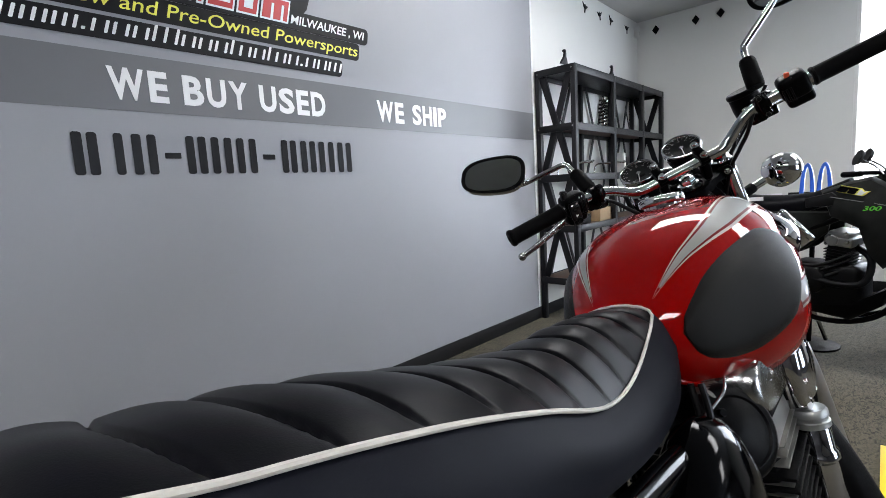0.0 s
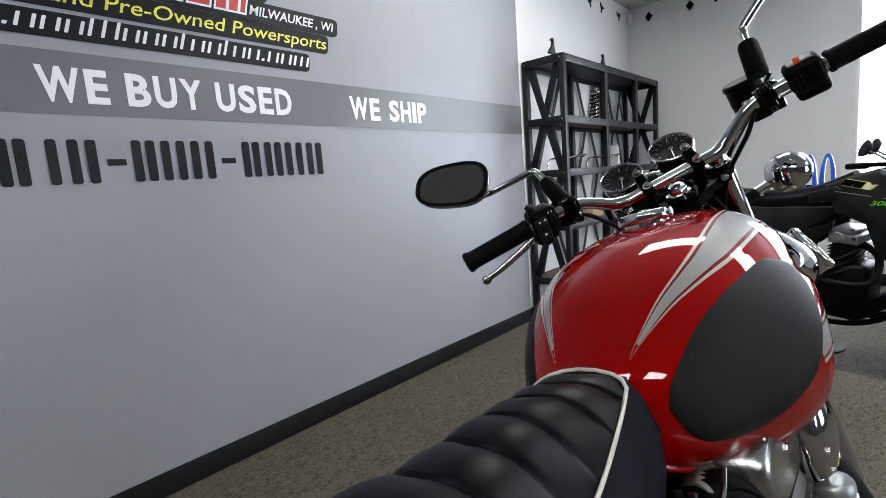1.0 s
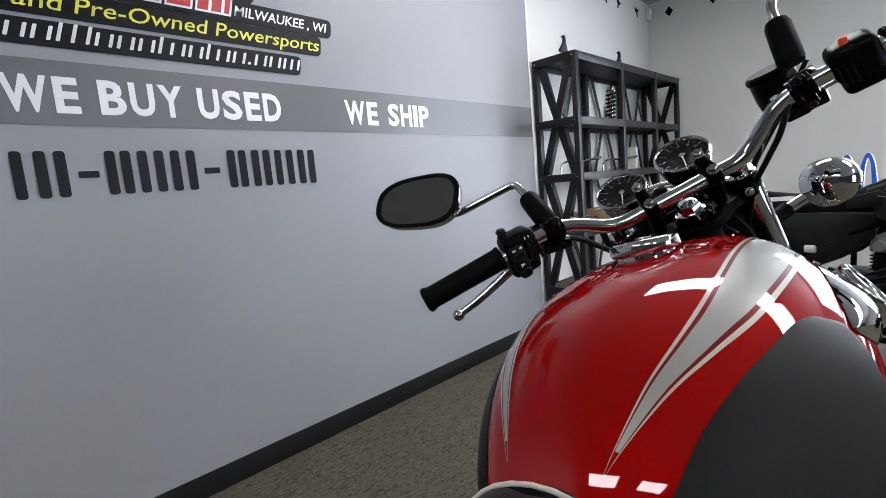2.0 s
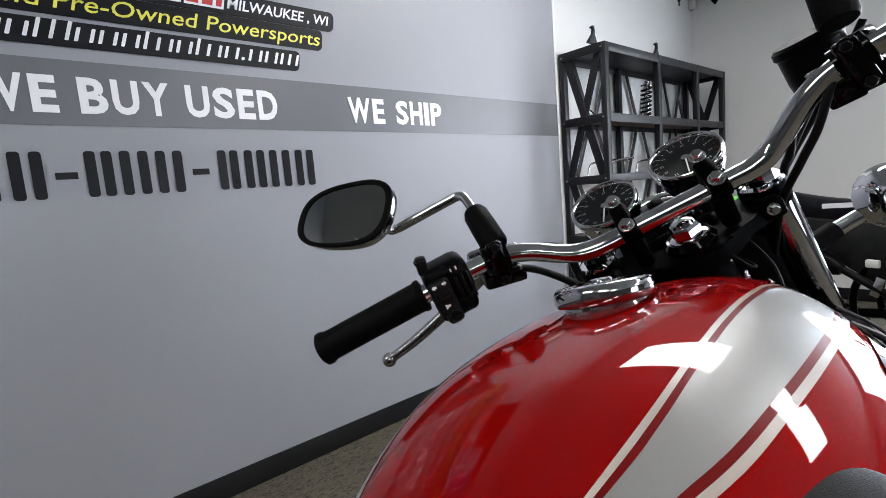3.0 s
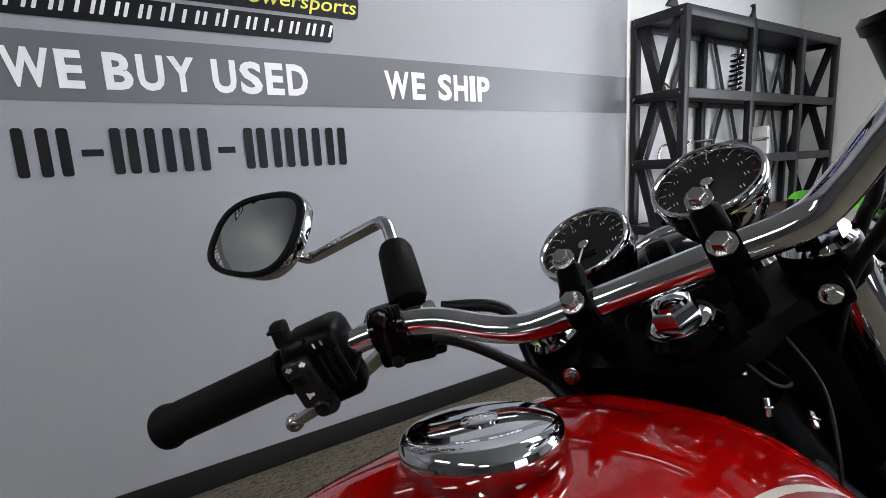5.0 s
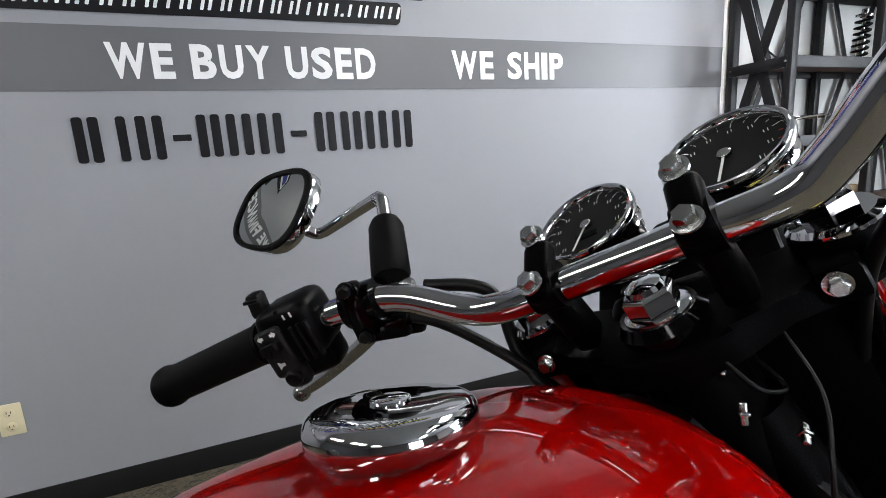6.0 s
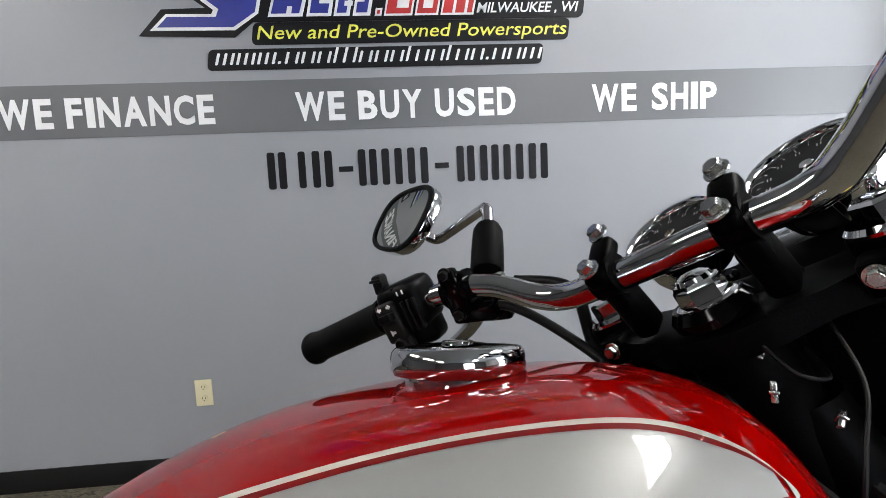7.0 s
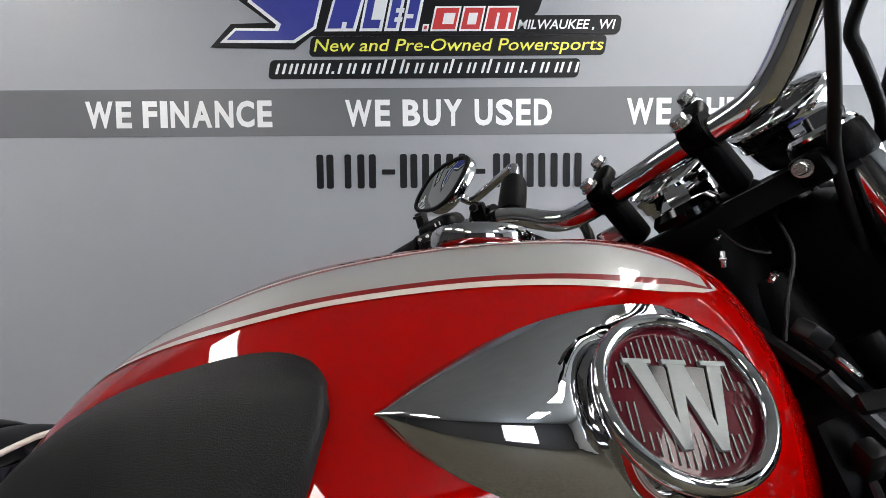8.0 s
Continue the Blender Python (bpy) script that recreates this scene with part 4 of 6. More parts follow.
for s in (1, -1):
    m = on_bar_pose(s * 0.262)
    prof = [(0.0135, -0.003), (0.0178, -0.002), (0.0185, 0.002), (0.0168, 0.005), (0.0166, 0.05), (0.0166, 0.09), (0.0166, 0.114), (0.0182, 0.117), (0.0188, 0.120), (0.0184, 0.1235), (0.0150, 0.126), (0.006, 0.1265), (0.0055, 0.121), (0.0, 0.121)]
    hpart("grip", lathe(B(), prof, 30, m), RUBBER, handlebar, "black rubber grip")
    # switch housing
    ms = on_bar_pose(s * 0.232)
    up_s = 1 if (ms.to_3x3() @ Vector((0, 1, 0))).z > 0 else -1
    bm = box(B(), 0.044, 0.048, 0.050, ms @ pose(0.002, up_s * 0.002, 0), 0.011, 3)
    box(bm, 0.030, 0.032, 0.046, ms @ pose(0.004, -up_s * 0.024, 0.002), 0.008, 3)
    box(bm, 0.040, 0.046, 0.003, ms @ pose(0.002, up_s * 0.001, 0), 0.001)
    switch = hpart("switch_housing", bm, PLASTIC, handlebar, "black plastic switch housing")
    for q in range(3):
        hpart("rib", box(B(), 0.005, 0.030, 0.0030, ms @ pose(-0.021, -up_s * 0.006, -0.007 - 0.0065 * q), 0.0012), CABLE, handlebar)
    if s > 0:
        hpart("toggle", box(B(), 0.013, 0.020, 0.012, ms @ pose(-0.004, up_s * 0.031, 0.018, 10), 0.003), CABLE, handlebar)
        hpart("toggle_ridge", box(B(), 0.014, 0.003, 0.013, ms @ pose(-0.005, up_s * 0.036, 0.018, 10), 0.001), CABLE, handlebar)
        bm = box(B(), 0.009, 0.040, 0.023, ms @ pose(-0.0205, -up_s * 0.006, 0.0125), 0.004, 3)
        box(bm, 0.014, 0.026, 0.019, ms @ pose(-0.0165, -up_s * 0.026, 0.0105), 0.006, 3)
        hpart("thumb_panel", bm, SWITCH_GREY, handlebar, "satin black switch panel")
        hpart("turn_switch", box(B(), 0.009, 0.008, 0.017, ms @ pose(-0.026, up_s * 0.000, 0.012, 0, 0, 4), 0.002), CABLE, handlebar)
        for q in (-0.004, 0.0, 0.004):
            hpart("switch_ridge", box(B(), 0.002, 0.009, 0.0014, ms @ pose(-0.031, up_s * 0.000, 0.012 + q), 0.0005), CABLE, handlebar)
        hpart("horn_button", lathe(B(), [(0.0068, 0), (0.0068, 0.004), (0.0055, 0.0055), (0.003, 0.0045), (0.0, 0.0043)], 22, along(ms @ Vector((-0.0225, -up_s * 0.028, 0.010)), ms @ Vector((-0.05, -up_s * 0.030, 0.010)))), CABLE, handlebar)
        flat = pose(0, 0, 0, 0, -90, 0)
        for q, d in ((0.0175, 1), (0.0065, -1)):
            hpart("switch_mark", prism(B(), [(d * a, b) for a, b in ((0.0030, 0), (0, 0.0026), (0, 0.0012), (-0.0024, 0.0012), (-0.0024, -0.0012), (0, -0.0012), (0, -0.0026))], 0.0004, ms @ pose(-0.0249, up_s * 0.0095, q) @ flat), DIAL_INK, handlebar, "white arrow mark")
        hpart("switch_mark", prism(B(), [(-0.003, -0.0012), (-0.003, 0.0012), (0.0, 0.0014), (0.0026, 0.0032), (0.0026, -0.0032), (0.0, -0.0014)], 0.0004, ms @ pose(-0.0249, -up_s * 0.0150, 0.013) @ flat), DIAL_INK, handlebar, "white horn mark")
        for q in (-0.006, -0.012):
            hpart("switch_mark", box(B(), 0.0004, 0.004, 0.0014, ms @ pose(-0.0202, up_s * 0.017, q)), DIAL_INK, handlebar)
    else:
        hpart("stop_switch", box(B(), 0.008, 0.015, 0.009, ms @ pose(-0.006, up_s * 0.027, -0.004, 15), 0.0025), ORANGE, handlebar, "orange-red stop switch")
    # lever perch with clamp bolts, lever and ball end
    mp = on_bar_pose(s * 0.180)
    bm = lathe(B(), [(0.0165, -0.013), (0.0165, 0.013), (0.015, 0.014)], 24, mp)
    box(bm, 0.036, 0.020, 0.034, mp @ pose(0.024, -up_s * 0.004, 0.008), 0.006)
    box(bm, 0.012, 0.046, 0.018, mp @ pose(-0.012, 0, 0), 0.004)
    box(bm, 0.030, 0.020, 0.046, mp @ pose(0.014, -up_s * 0.026, -0.004, 6), 0.005)
    box(bm, 0.018, 0.014, 0.030, mp @ pose(0.022, -up_s * 0.036, -0.018, 6), 0.004)
    perch = hpart("lever_perch", bm, BLACK_PAINT, handlebar, "black lever perch")
    for e in (1, -1):
        hpart("perch_bolt", hex_bolt(B(), along(mp @ Vector((-0.016, e * 0.019, 0)), mp @ Vector((-0.04, e * 0.019, 0))), 0.0048, 0.005), CABLE, handlebar)
    for q, r in ((-0.022, 0.0052), (-0.034, 0.0062)):
        hpart("cable_adjuster", lathe(B(), [(r * 0.8, 0), (r, 0.002), (r, 0.010), (r * 0.8, 0.012)], 16, mp @ pose(0.026, -up_s * 0.006, q)), CABLE if q > -0.03 else STEEL, handlebar)
    p0 = Vector((0.022, s * 0.200, 0.050))
    p3 = Vector((0.013, 0.386, 0.006)) if s > 0 else Vector((0.010, -0.388, 0.060))
    pa, pb = p0.lerp(p3, 0.35) + Vector((0.014, 0, -0.008)), p0.lerp(p3, 0.75) + Vector((0.006, 0, -0.006))
    path = smooth_path([p0, pa, pb, p3], 8)
    bm = tube(B(), path, [0.0088 - 0.0030 * i / len(path) for i in range(len(path))], 14)
    lathe(bm, [(0.0, -0.0098), (0.0055, -0.0082), (0.0085, -0.005), (0.0098, 0.0), (0.0085, 0.005), (0.0055, 0.0082), (0.0, 0.0098)], 20, Matrix.Translation(p3))
    hpart("lever", bm, STEEL, handlebar, "polished alloy lever with ball end")
    # mirror: rubber boot, chrome stem, oval head
    if s > 0:
        b0, b1 = Vector((0.020, 0.182, 0.070)), Vector((0.066, 0.192, 0.112))
        bends = [(0.078, 0.195, 0.1235), (0.0845, 0.198, 0.1295), (0.0885, 0.204, 0.1325), (0.091, 0.214, 0.1338), (0.096, 0.290, 0.1365), (0.0965, 0.302, 0.1375), (0.093, 0.311, 0.1415), (0.082, 0.318, 0.160)]
    else:
        b0, b1 = Vector((0.018, -0.199, 0.098)), Vector((0.056, -0.217, 0.152))
        bends = [(0.064, -0.221, 0.164), (0.068, -0.225, 0.171), (0.070, -0.233, 0.178), (0.074, -0.300, 0.220), (0.076, -0.312, 0.228), (0.084, -0.330, 0.238)]
    boot = tube(B(), [b0, b0.lerp(b1, 0.06), b0.lerp(b1, 0.5), b0.lerp(b1, 0.85), b0.lerp(b1, 0.96), b1], [0.0150, 0.0168, 0.0165, 0.0158, 0.0130, 0.0075], 20)
    hpart("mirror_boot", boot, RUBBER, handlebar, "smooth black rubber boot")
    hpart("mirror_stem", tube(B(), smooth_path([tuple(b1)] + bends, 8), 0.0064, 16), CHROME, handlebar, "thin chrome mirror stem")
for s, nrm_w in ((1, Vector((-0.79, -0.33, 0.52))), (-1, Vector((-0.80, 0.30, -0.10)))):
    lean_i = pose(0, 0, 0, LEAN).to_3x3().inverted()
    c = HEAD @ (Vector((0.099, 0.357, 0.193)) if s > 0 else Vector((0.098, -0.352, 0.252)))
    nb = (lean_i @ nrm_w).normalized()
    upv = (lean_i @ Vector((0, 0, 1))).normalized()
    xx = upv.cross(nb).normalized()
    yy = nb.cross(xx)
    roll = radians(3.5 if s > 0 else 6)
    xx, yy = xx * math.cos(roll) + yy * math.sin(roll), yy * math.cos(roll) - xx * math.sin(roll)
    mm = frame3(c, xx, yy, nb)

    def oval(r, z):
        out = []
        for k in range(48):
            a = 2 * math.pi * k / 48
            ca, sa = math.cos(a), math.sin(a)
            q = (abs(ca) ** 2.8 + abs(sa) ** 2.8) ** (-1 / 2.8)
            x, y = 0.078 * r * q * ca, 0.050 * r * q * sa
            out.append(mm @ Vector((x + (0.03 if s > 0 else -0.12) * y, y * (1 + 0.08 * s * x / 0.078), z)))
        return out
    bm = B()
    rings(bm, [oval(0.30, -0.024), oval(0.78, -0.021), oval(0.93, -0.016), oval(0.99, -0.012), oval(1.0, -0.008), oval(1.0, -0.001), oval(0.99, 0.001)], True, True)
    head = part("mirror", bm, CHROME, bike, "oval chrome rear-view mirror")
    bm = B()
    rings(bm, [oval(1.0, 0.0005), oval(0.995, 0.003), oval(0.955, 0.0046), oval(0.885, 0.0038), oval(0.875, 0.0015)], True, True)
    part("mirror_rim", bm, RUBBER, head, "black rubber rim")
    bm = B()
    rings(bm, [oval(0.885, 0.0010)] + [oval(0.885 * q, 0.0016 + 0.0028 * (1 - q * q)) for q in (1.0, 0.85, 0.7, 0.5, 0.3, 0.12)], True, True)
    part("mirror_glass", bm, MIRROR, head, "slightly domed mirror glass", sharp=80)
# brake reservoir on the right of the bar
hpart("brake_reservoir", lathe(B(), [(0.024, -0.018), (0.026, 0.0), (0.026, 0.024), (0.028, 0.026), (0.028, 0.032), (0.025, 0.035)], 30, pose(0.066, -0.194, 0.052, 0, 8) @ Matrix.Scale(1.12, 4)), PLASTIC, handlebar, "round black brake fluid reservoir")
# cables and hoses
for pts, r in (([(0.03, 0.165, 0.05), (0.04, 0.12, 0.02), (0.02, 0.115, -0.03), (-0.03, 0.07, -0.07)], 0.0055),
               ([(-0.02, 0.20, 0.05), (0.0, 0.16, 0.035), (0.01, 0.12, -0.02), (0.0, 0.07, -0.09)], 0.0045),
               ([(-0.012, -0.178, 0.085), (-0.022, -0.152, 0.055), (-0.017, -0.137, 0.029), (-0.003, -0.120, 0.001), (0.015, -0.096, -0.040), (0.040, -0.070, -0.12)], 0.0040),
               ([(0.030, -0.165, 0.058), (0.030, -0.140, 0.034), (0.032, -0.135, 0.016), (0.040, -0.130, -0.004), (0.055, -0.121, -0.03), (0.075, -0.09, -0.12)], 0.0042),
               ([(0.040, -0.210, 0.072), (0.050, -0.177, 0.037), (0.052, -0.136, -0.007), (0.062, -0.110, -0.05), (0.080, -0.080, -0.15)], 0.0036),
               ([(0.055, -0.235, 0.080), (0.060, -0.189, 0.030), (0.060, -0.132, -0.021), (0.070, -0.105, -0.06), (0.085, -0.07, -0.16)], 0.0036),
               ([(0.10, 0.05, -0.04), (0.08, 0.03, -0.10), (0.04, 0.02, -0.18)], 0.006),
               ([(0.10, -0.05, -0.04), (0.08, -0.03, -0.10), (0.04, -0.02, -0.18)], 0.006)):
    hpart("cable", tube(B(), smooth_path(pts, 8), r, 10), CABLE, handlebar, "black cable")
for q, turn in (((-0.024, -0.024, -0.046), 60), ((-0.044, -0.027, -0.061), 25), ((-0.036, -0.045, -0.085), 75)):
    bm = box(B(), 0.0036, 0.0036, 0.012, pose(*q, turn, turn * 0.5, turn), 0.001)
    box(bm, 0.006, 0.005, 0.002, pose(*q, turn, turn * 0.5, turn), 0.0006)
    hpart("connector", bm, STEEL, None, "bright wiring connector")
for pts in ([(0.000, -0.034, -0.060), (-0.016, -0.044, -0.072), (-0.030, -0.036, -0.060), (-0.026, -0.026, -0.040)], [(0.004, -0.052, -0.050), (-0.020, -0.058, -0.076), (-0.046, -0.050, -0.098), (-0.060, -0.040, -0.120)]):
    hpart("wire", tube(B(), smooth_path(pts, 7), 0.0013, 8), CABLE)
# headlamp
mh = pose(0.150, 0, -0.110) @ pose(0, 0, 0, 0, 117, 0)
hpart("headlamp_shell", lathe(B(), [(0.0, -0.075), (0.04, -0.068), (0.072, -0.035), (0.084, 0.0), (0.086, 0.02)], 40, mh), BLACK_PAINT, None, "round black headlamp shell")
hpart("headlamp_ring", torus(B(), 0.086, 0.008, 44, 10, mh @ pose(0, 0, 0.022)), CHROME, None, "chrome headlamp ring")
hpart("headlamp_lens", lathe(B(), [(0.083, 0.018), (0.06, 0.030), (0.03, 0.036), (0.0, 0.038)], 36, mh), STEEL)
for s in (1, -1):
    sc_ = Vector((0.128, -0.245, -0.151)) if s < 0 else Vector((0.135, 0.208, -0.190))
    hpart("signal_stalk", tube(B(), [(0.095, s * 0.10, sc_.z - 0.003), (0.112, s * 0.165, sc_.z - 0.001)], 0.0125, 16), RUBBER, None, "black turn signal stalk")
    bm = lathe(B(), [(0.0095, -0.01), (0.0095, 0.030)], 16, along((0.112, s * 0.165, sc_.z - 0.001), sc_))
    lathe(bm, [(0.0, -0.042), (0.014, -0.0395), (0.026, -0.033), (0.035, -0.022), (0.0395, -0.008), (0.040, 0.006), (0.041, 0.008), (0.041, 0.014)], 36, Matrix.Translation(sc_) @ pose(0, 0, 0, 0, 117, 0))
    hpart("turn_signal", bm, CHROME, None, "round chrome turn signal")
    hpart("signal_lens", lathe(B(), [(0.039, 0.013), (0.034, 0.024), (0.0, 0.032)], 28, Matrix.Translation(sc_) @ pose(0, 0, 0, 0, 117, 0)), ORANGE, None, "amber signal lens")


def spoked_wheel(m, radius, width, parent_name, name):
    """A wheel in its own pose: the axle along local y."""
    t = part(name, lathe(B(), [(0.022, -0.05), (0.040, -0.045), (0.040, -0.03), (0.025, -0.02), (0.025, 0.02), (0.040, 0.03), (0.040, 0.045), (0.022, 0.05)], 24, m @ pose(0, 0, 0, 90)), ALLOY, bike, "wire-spoked motorcycle wheel")
    torus(bm := B(), radius - width * 0.5, width * 0.52, 56, 14, m @ pose(0, 0, 0, 90), 1.0)
    part("tyre", bm, RUBBER, t, "black road tyre")
    bm = lathe(B(), [(radius - width - 0.012, -0.022), (radius - width, -0.034), (radius - width + 0.012, -0.036), (radius - width - 0.004, -0.02), (radius - width - 0.004, 0.02), (radius - width + 0.012, 0.036), (radius - width, 0.034), (radius - width - 0.012, 0.022)], 56, m @ pose(0, 0, 0, 90), False)
    part("rim", bm, CHROME, t, "chrome rim")
    bm = B()
    for k in range(32):
        a = 2 * math.pi * k / 32
        b = a + (0.35 if k % 2 else -0.35)
        y = 0.035 if k % 4 < 2 else -0.035
        tube(bm, [m @ Vector((0.038 * math.cos(b), y, 0.038 * math.sin(b))), m @ Vector(((radius - width) * math.cos(a), 0, (radius - width) * math.sin(a)))], 0.0018, 6)
    part("spokes", bm, STEEL, t)
    return t


spoked_wheel(HEAD @ pose(0.06, 0, -0.905) @ pose(0, 0, 0, 0, -27 * 0, 0), 0.350, 0.10, bike, "front_wheel")
spoked_wheel(pose(-0.64, 0, 0.393), 0.345, 0.125, bike, "rear_wheel")
bm = B()
secs = []
for k in range(21):
    a = radians(-20 + 115 * k / 20)
    secs.append([(0.06 + (0.372 - 0.012 * abs(q) ** 2) * math.cos(a), 0.062 * q, -0.905 + (0.372 - 0.012 * abs(q) ** 2) * math.sin(a)) for q in (-1, -0.6, 0, 0.6, 1)])
rings(bm, secs, False, False)
hpart("front_mudguard", bm, CHROME, None, "chrome front mudguard")
bm = B()
secs = []
for k in range(21):
    a = radians(20 + 160 * k / 20)
    secs.append([(-0.64 + (0.40 - 0.02 * abs(q) ** 2) * math.cos(a), 0.085 * q, 0.423 + (0.40 - 0.02 * abs(q) ** 2) * math.sin(a)) for q in (-1, -0.6, 0, 0.6, 1)])
rings(bm, secs, False, False)
part("rear_mudguard", bm, CHROME, bike, "chrome rear mudguard")

# frame
for pts, r in (([(0.30, 0, 1.08), (0.10, 0, 0.90), (-0.10, 0, 0.87), (-0.30, 0, 0.86)], 0.020),
               ([(0.33, 0, 1.02), (0.42, 0, 0.70), (0.36, 0, 0.36), (0.15, 0, 0.30)], 0.019)):
    part("frame_tube", tube(B(), smooth_path(pts, 8), r, 14), BLACK_PAINT, bike, "black frame tube")
for s in (1, -1):
    for pts in ([(-0.20, s * 0.09, 0.86), (-0.50, s * 0.10, 0.90), (-0.80, s * 0.10, 0.97)], [(-0.26, s * 0.05, 0.86), (-0.25, s * 0.07, 0.60), (-0.22, s * 0.10, 0.34), (0.15, s * 0.08, 0.28)],
                [(-0.25, s * 0.12, 0.42), (-0.64, s * 0.12, 0.345)]):
        part("frame_tube", tube(B(), smooth_path(pts, 8), 0.015, 12), BLACK_PAINT, bike, "black frame tube")
    part("shock", lathe(B(), [(0.014, 0), (0.03, 0.05), (0.03, 0.30), (0.018, 0.36), (0.014, 0.42)], 16, along((-0.62, s * 0.14, 0.40), (-0.52, s * 0.14, 0.86))), CHROME, bike)
ENGINE = pose(0.066, -0.014, -0.004)


def engine_part(name, bm, material, parent, label=""):
    bm.transform(ENGINE)
    return part(name, bm, material, parent, label)


# engine: crankcase, finned cylinder, rocker cover, bevel cover, side cover, air box drum
engine_part("crankcase", box(B(), 0.42, 0.30, 0.26, pose(0.03, 0, 0.46), 0.06, 4), ALLOY, bike, "polished aluminium crankcase")
for s in (1, -1):
    engine_part("engine_cover", lathe(B(), [(0.0, 0.03), (0.07, 0.026), (0.10, 0.012), (0.105, -0.02)], 36, pose(0.10, s * 0.155, 0.46, -90 * s)), CHROME, bike, "polished round engine cover")
block = engine_part("cylinder_block", box(B(), 0.15, 0.21, 0.20, pose(0.02, 0, 0.68, 0, -4), 0.02), FIN_BLACK, bike, "black finned cylinder block")
for k in range(9):
    engine_part("fin", box(B(), 0.175, 0.25, 0.006, pose(0.02, 0, 0.600 + 0.017 * k, 0, -4), 0.002), FIN_BLACK, block)
for k in range(6):
    engine_part("head_fin", box(B(), 0.140, 0.236, 0.0026, pose(0.010, 0, 0.706 + 0.0145 * k, 0, -4), 0.001), HEAD_ALLOY, block, "bare aluminium cylinder head fin")
bm = box(B(), 0.212, 0.224, 0.052, pose(0.022, 0, 0.800, 0, -4), 0.008, 3)
engine_part("cylinder_head", bm, SATIN, bike, "satin aluminium cylinder head")
# rocker cover: rounded, with a raised band and a step down at its joint
secs = []
for yy, k in ((-0.122, 0.80), (-0.120, 0.90), (-0.112, 0.97), (-0.096, 1.0), (0.096, 1.0), (0.112, 0.97), (0.122, 0.80)):
    ring = []
    for q in range(40):
        a = 2 * math.pi * q / 40
        ca, sa = math.cos(a), math.sin(a)
        e = (abs(ca) ** 3.2 + abs(sa) ** 3.2) ** (-1 / 3.2)
        ring.append((0.008 + 0.118 * k * e * ca, yy * 0.97, 0.866 + 0.046 * k * e * sa))
    secs.append(ring)
rings(bm := B(), secs)
rocker = engine_part("rocker_cover", bm, STEEL, bike, "polished aluminium rocker cover")
for xx, w_ in ((-0.070, 0.020), (-0.022, 0.014), (0.030, 0.026)):
    engine_part("cover_bead", box(B(), w_, 0.230, 0.086, pose(xx, 0, 0.867), 0.007, 3), STEEL, rocker)
engine_part("cover_joint", box(B(), 0.228, 0.236, 0.005, pose(0.012, 0, 0.826), 0.002), RUBBER, rocker, "thin black joint line")
engine_part("engine_bolt", hex_bolt(B(), along((-0.02, -0.114, 0.868), (-0.02, -0.2, 0.868)), 0.006), STEEL, bike)
bm = B()
secs = []
for r, h in ((1.0, 0.0), (1.0, 0.020), (0.95, 0.030), (0.82, 0.036), (0.74, 0.034), (0.66, 0.041), (0.30, 0.049), (0.02, 0.050)):
    secs.append([(0.100 + 0.058 * r * math.cos(a), -0.112 - h * 0.8, 0.850 + r * (0.072 if math.sin(a) > 0 else 0.082) * math.sin(a) * (1 - 0.12 * math.cos(a))) for a in [2 * math.pi * k / 40 for k in range(40)]])
rings(bm, secs)
engine_part("bevel_cover", bm, CHROME, bike, "polished chrome bevel gear cover")
engine_part("cover_gasket", lathe(B(), [(0.055, 0), (0.055, 0.004)], 36, pose(0.092, -0.112, 0.838, 90)), RUBBER, bike)
for a in (20, 110, 200, 290):
    engine_part("cover_bolt", hex_bolt(B(), pose(0.100 + 0.043 * math.cos(radians(a)), -0.1385, 0.848 + 0.054 * math.sin(radians(a)), 90), 0.0045), STEEL, bike)
axis = along((0.092, -0.128, 0.772), (0.088, -0.128, 0.40))
engine_part("tube_collar", lathe(B(), [(0.026, -0.004), (0.0285, 0.0), (0.0285, 0.008), (0.0265, 0.010), (0.0265, 0.014), (0.0285, 0.016), (0.0285, 0.024), (0.026, 0.026)], 26, axis), SATIN, bike, "satin alloy collar")
engine_part("bevel_tube", lathe(B(), [(0.026, 0.0), (0.026, 0.06), (0.029, 0.064), (0.029, 0.076), (0.024, 0.082), (0.024, 0.22), (0.033, 0.225), (0.033, 0.26)], 26, axis), CHROME, bike, "chrome vertical shaft tube")
engine_part("intake_boot", lathe(B(), [(0.014, 0), (0.017, 0.004), (0.014, 0.008), (0.017, 0.012), (0.014, 0.016), (0.017, 0.020), (0.014, 0.024), (0.017, 0.028), (0.014, 0.032), (0.017, 0.036), (0.014, 0.06)], 24, pose(-0.150, -0.058, 0.872, 0, 90)), HEAD_ALLOY, bike, "ribbed metal intake collar")
drum = along((-0.138, -0.082, 0.826), (-0.198, -0.172, 0.856))
bm = lathe(B(), [(0.062, -0.050), (0.065, -0.030), (0.065, -0.006), (0.062, 0.004), (0.054, 0.011), (0.047, 0.012), (0.044, 0.010), (0.026, 0.015), (0.0, 0.017)], 44, drum)
engine_part("air_cleaner_drum", bm, PLASTIC, bike, "matt black round air cleaner cover")
engine_part("cover_screw", hex_bolt(B(), drum @ pose(-0.018, 0.030, 0.013), 0.006, 0.008), PLASTIC, bike)
engine_part("throttle_link", tube(B(), smooth_path([(-0.24, -0.085, 0.885), (-0.20, -0.100, 0.900), (-0.15, -0.092, 0.905)], 6), 0.002, 8), STEEL, bike)
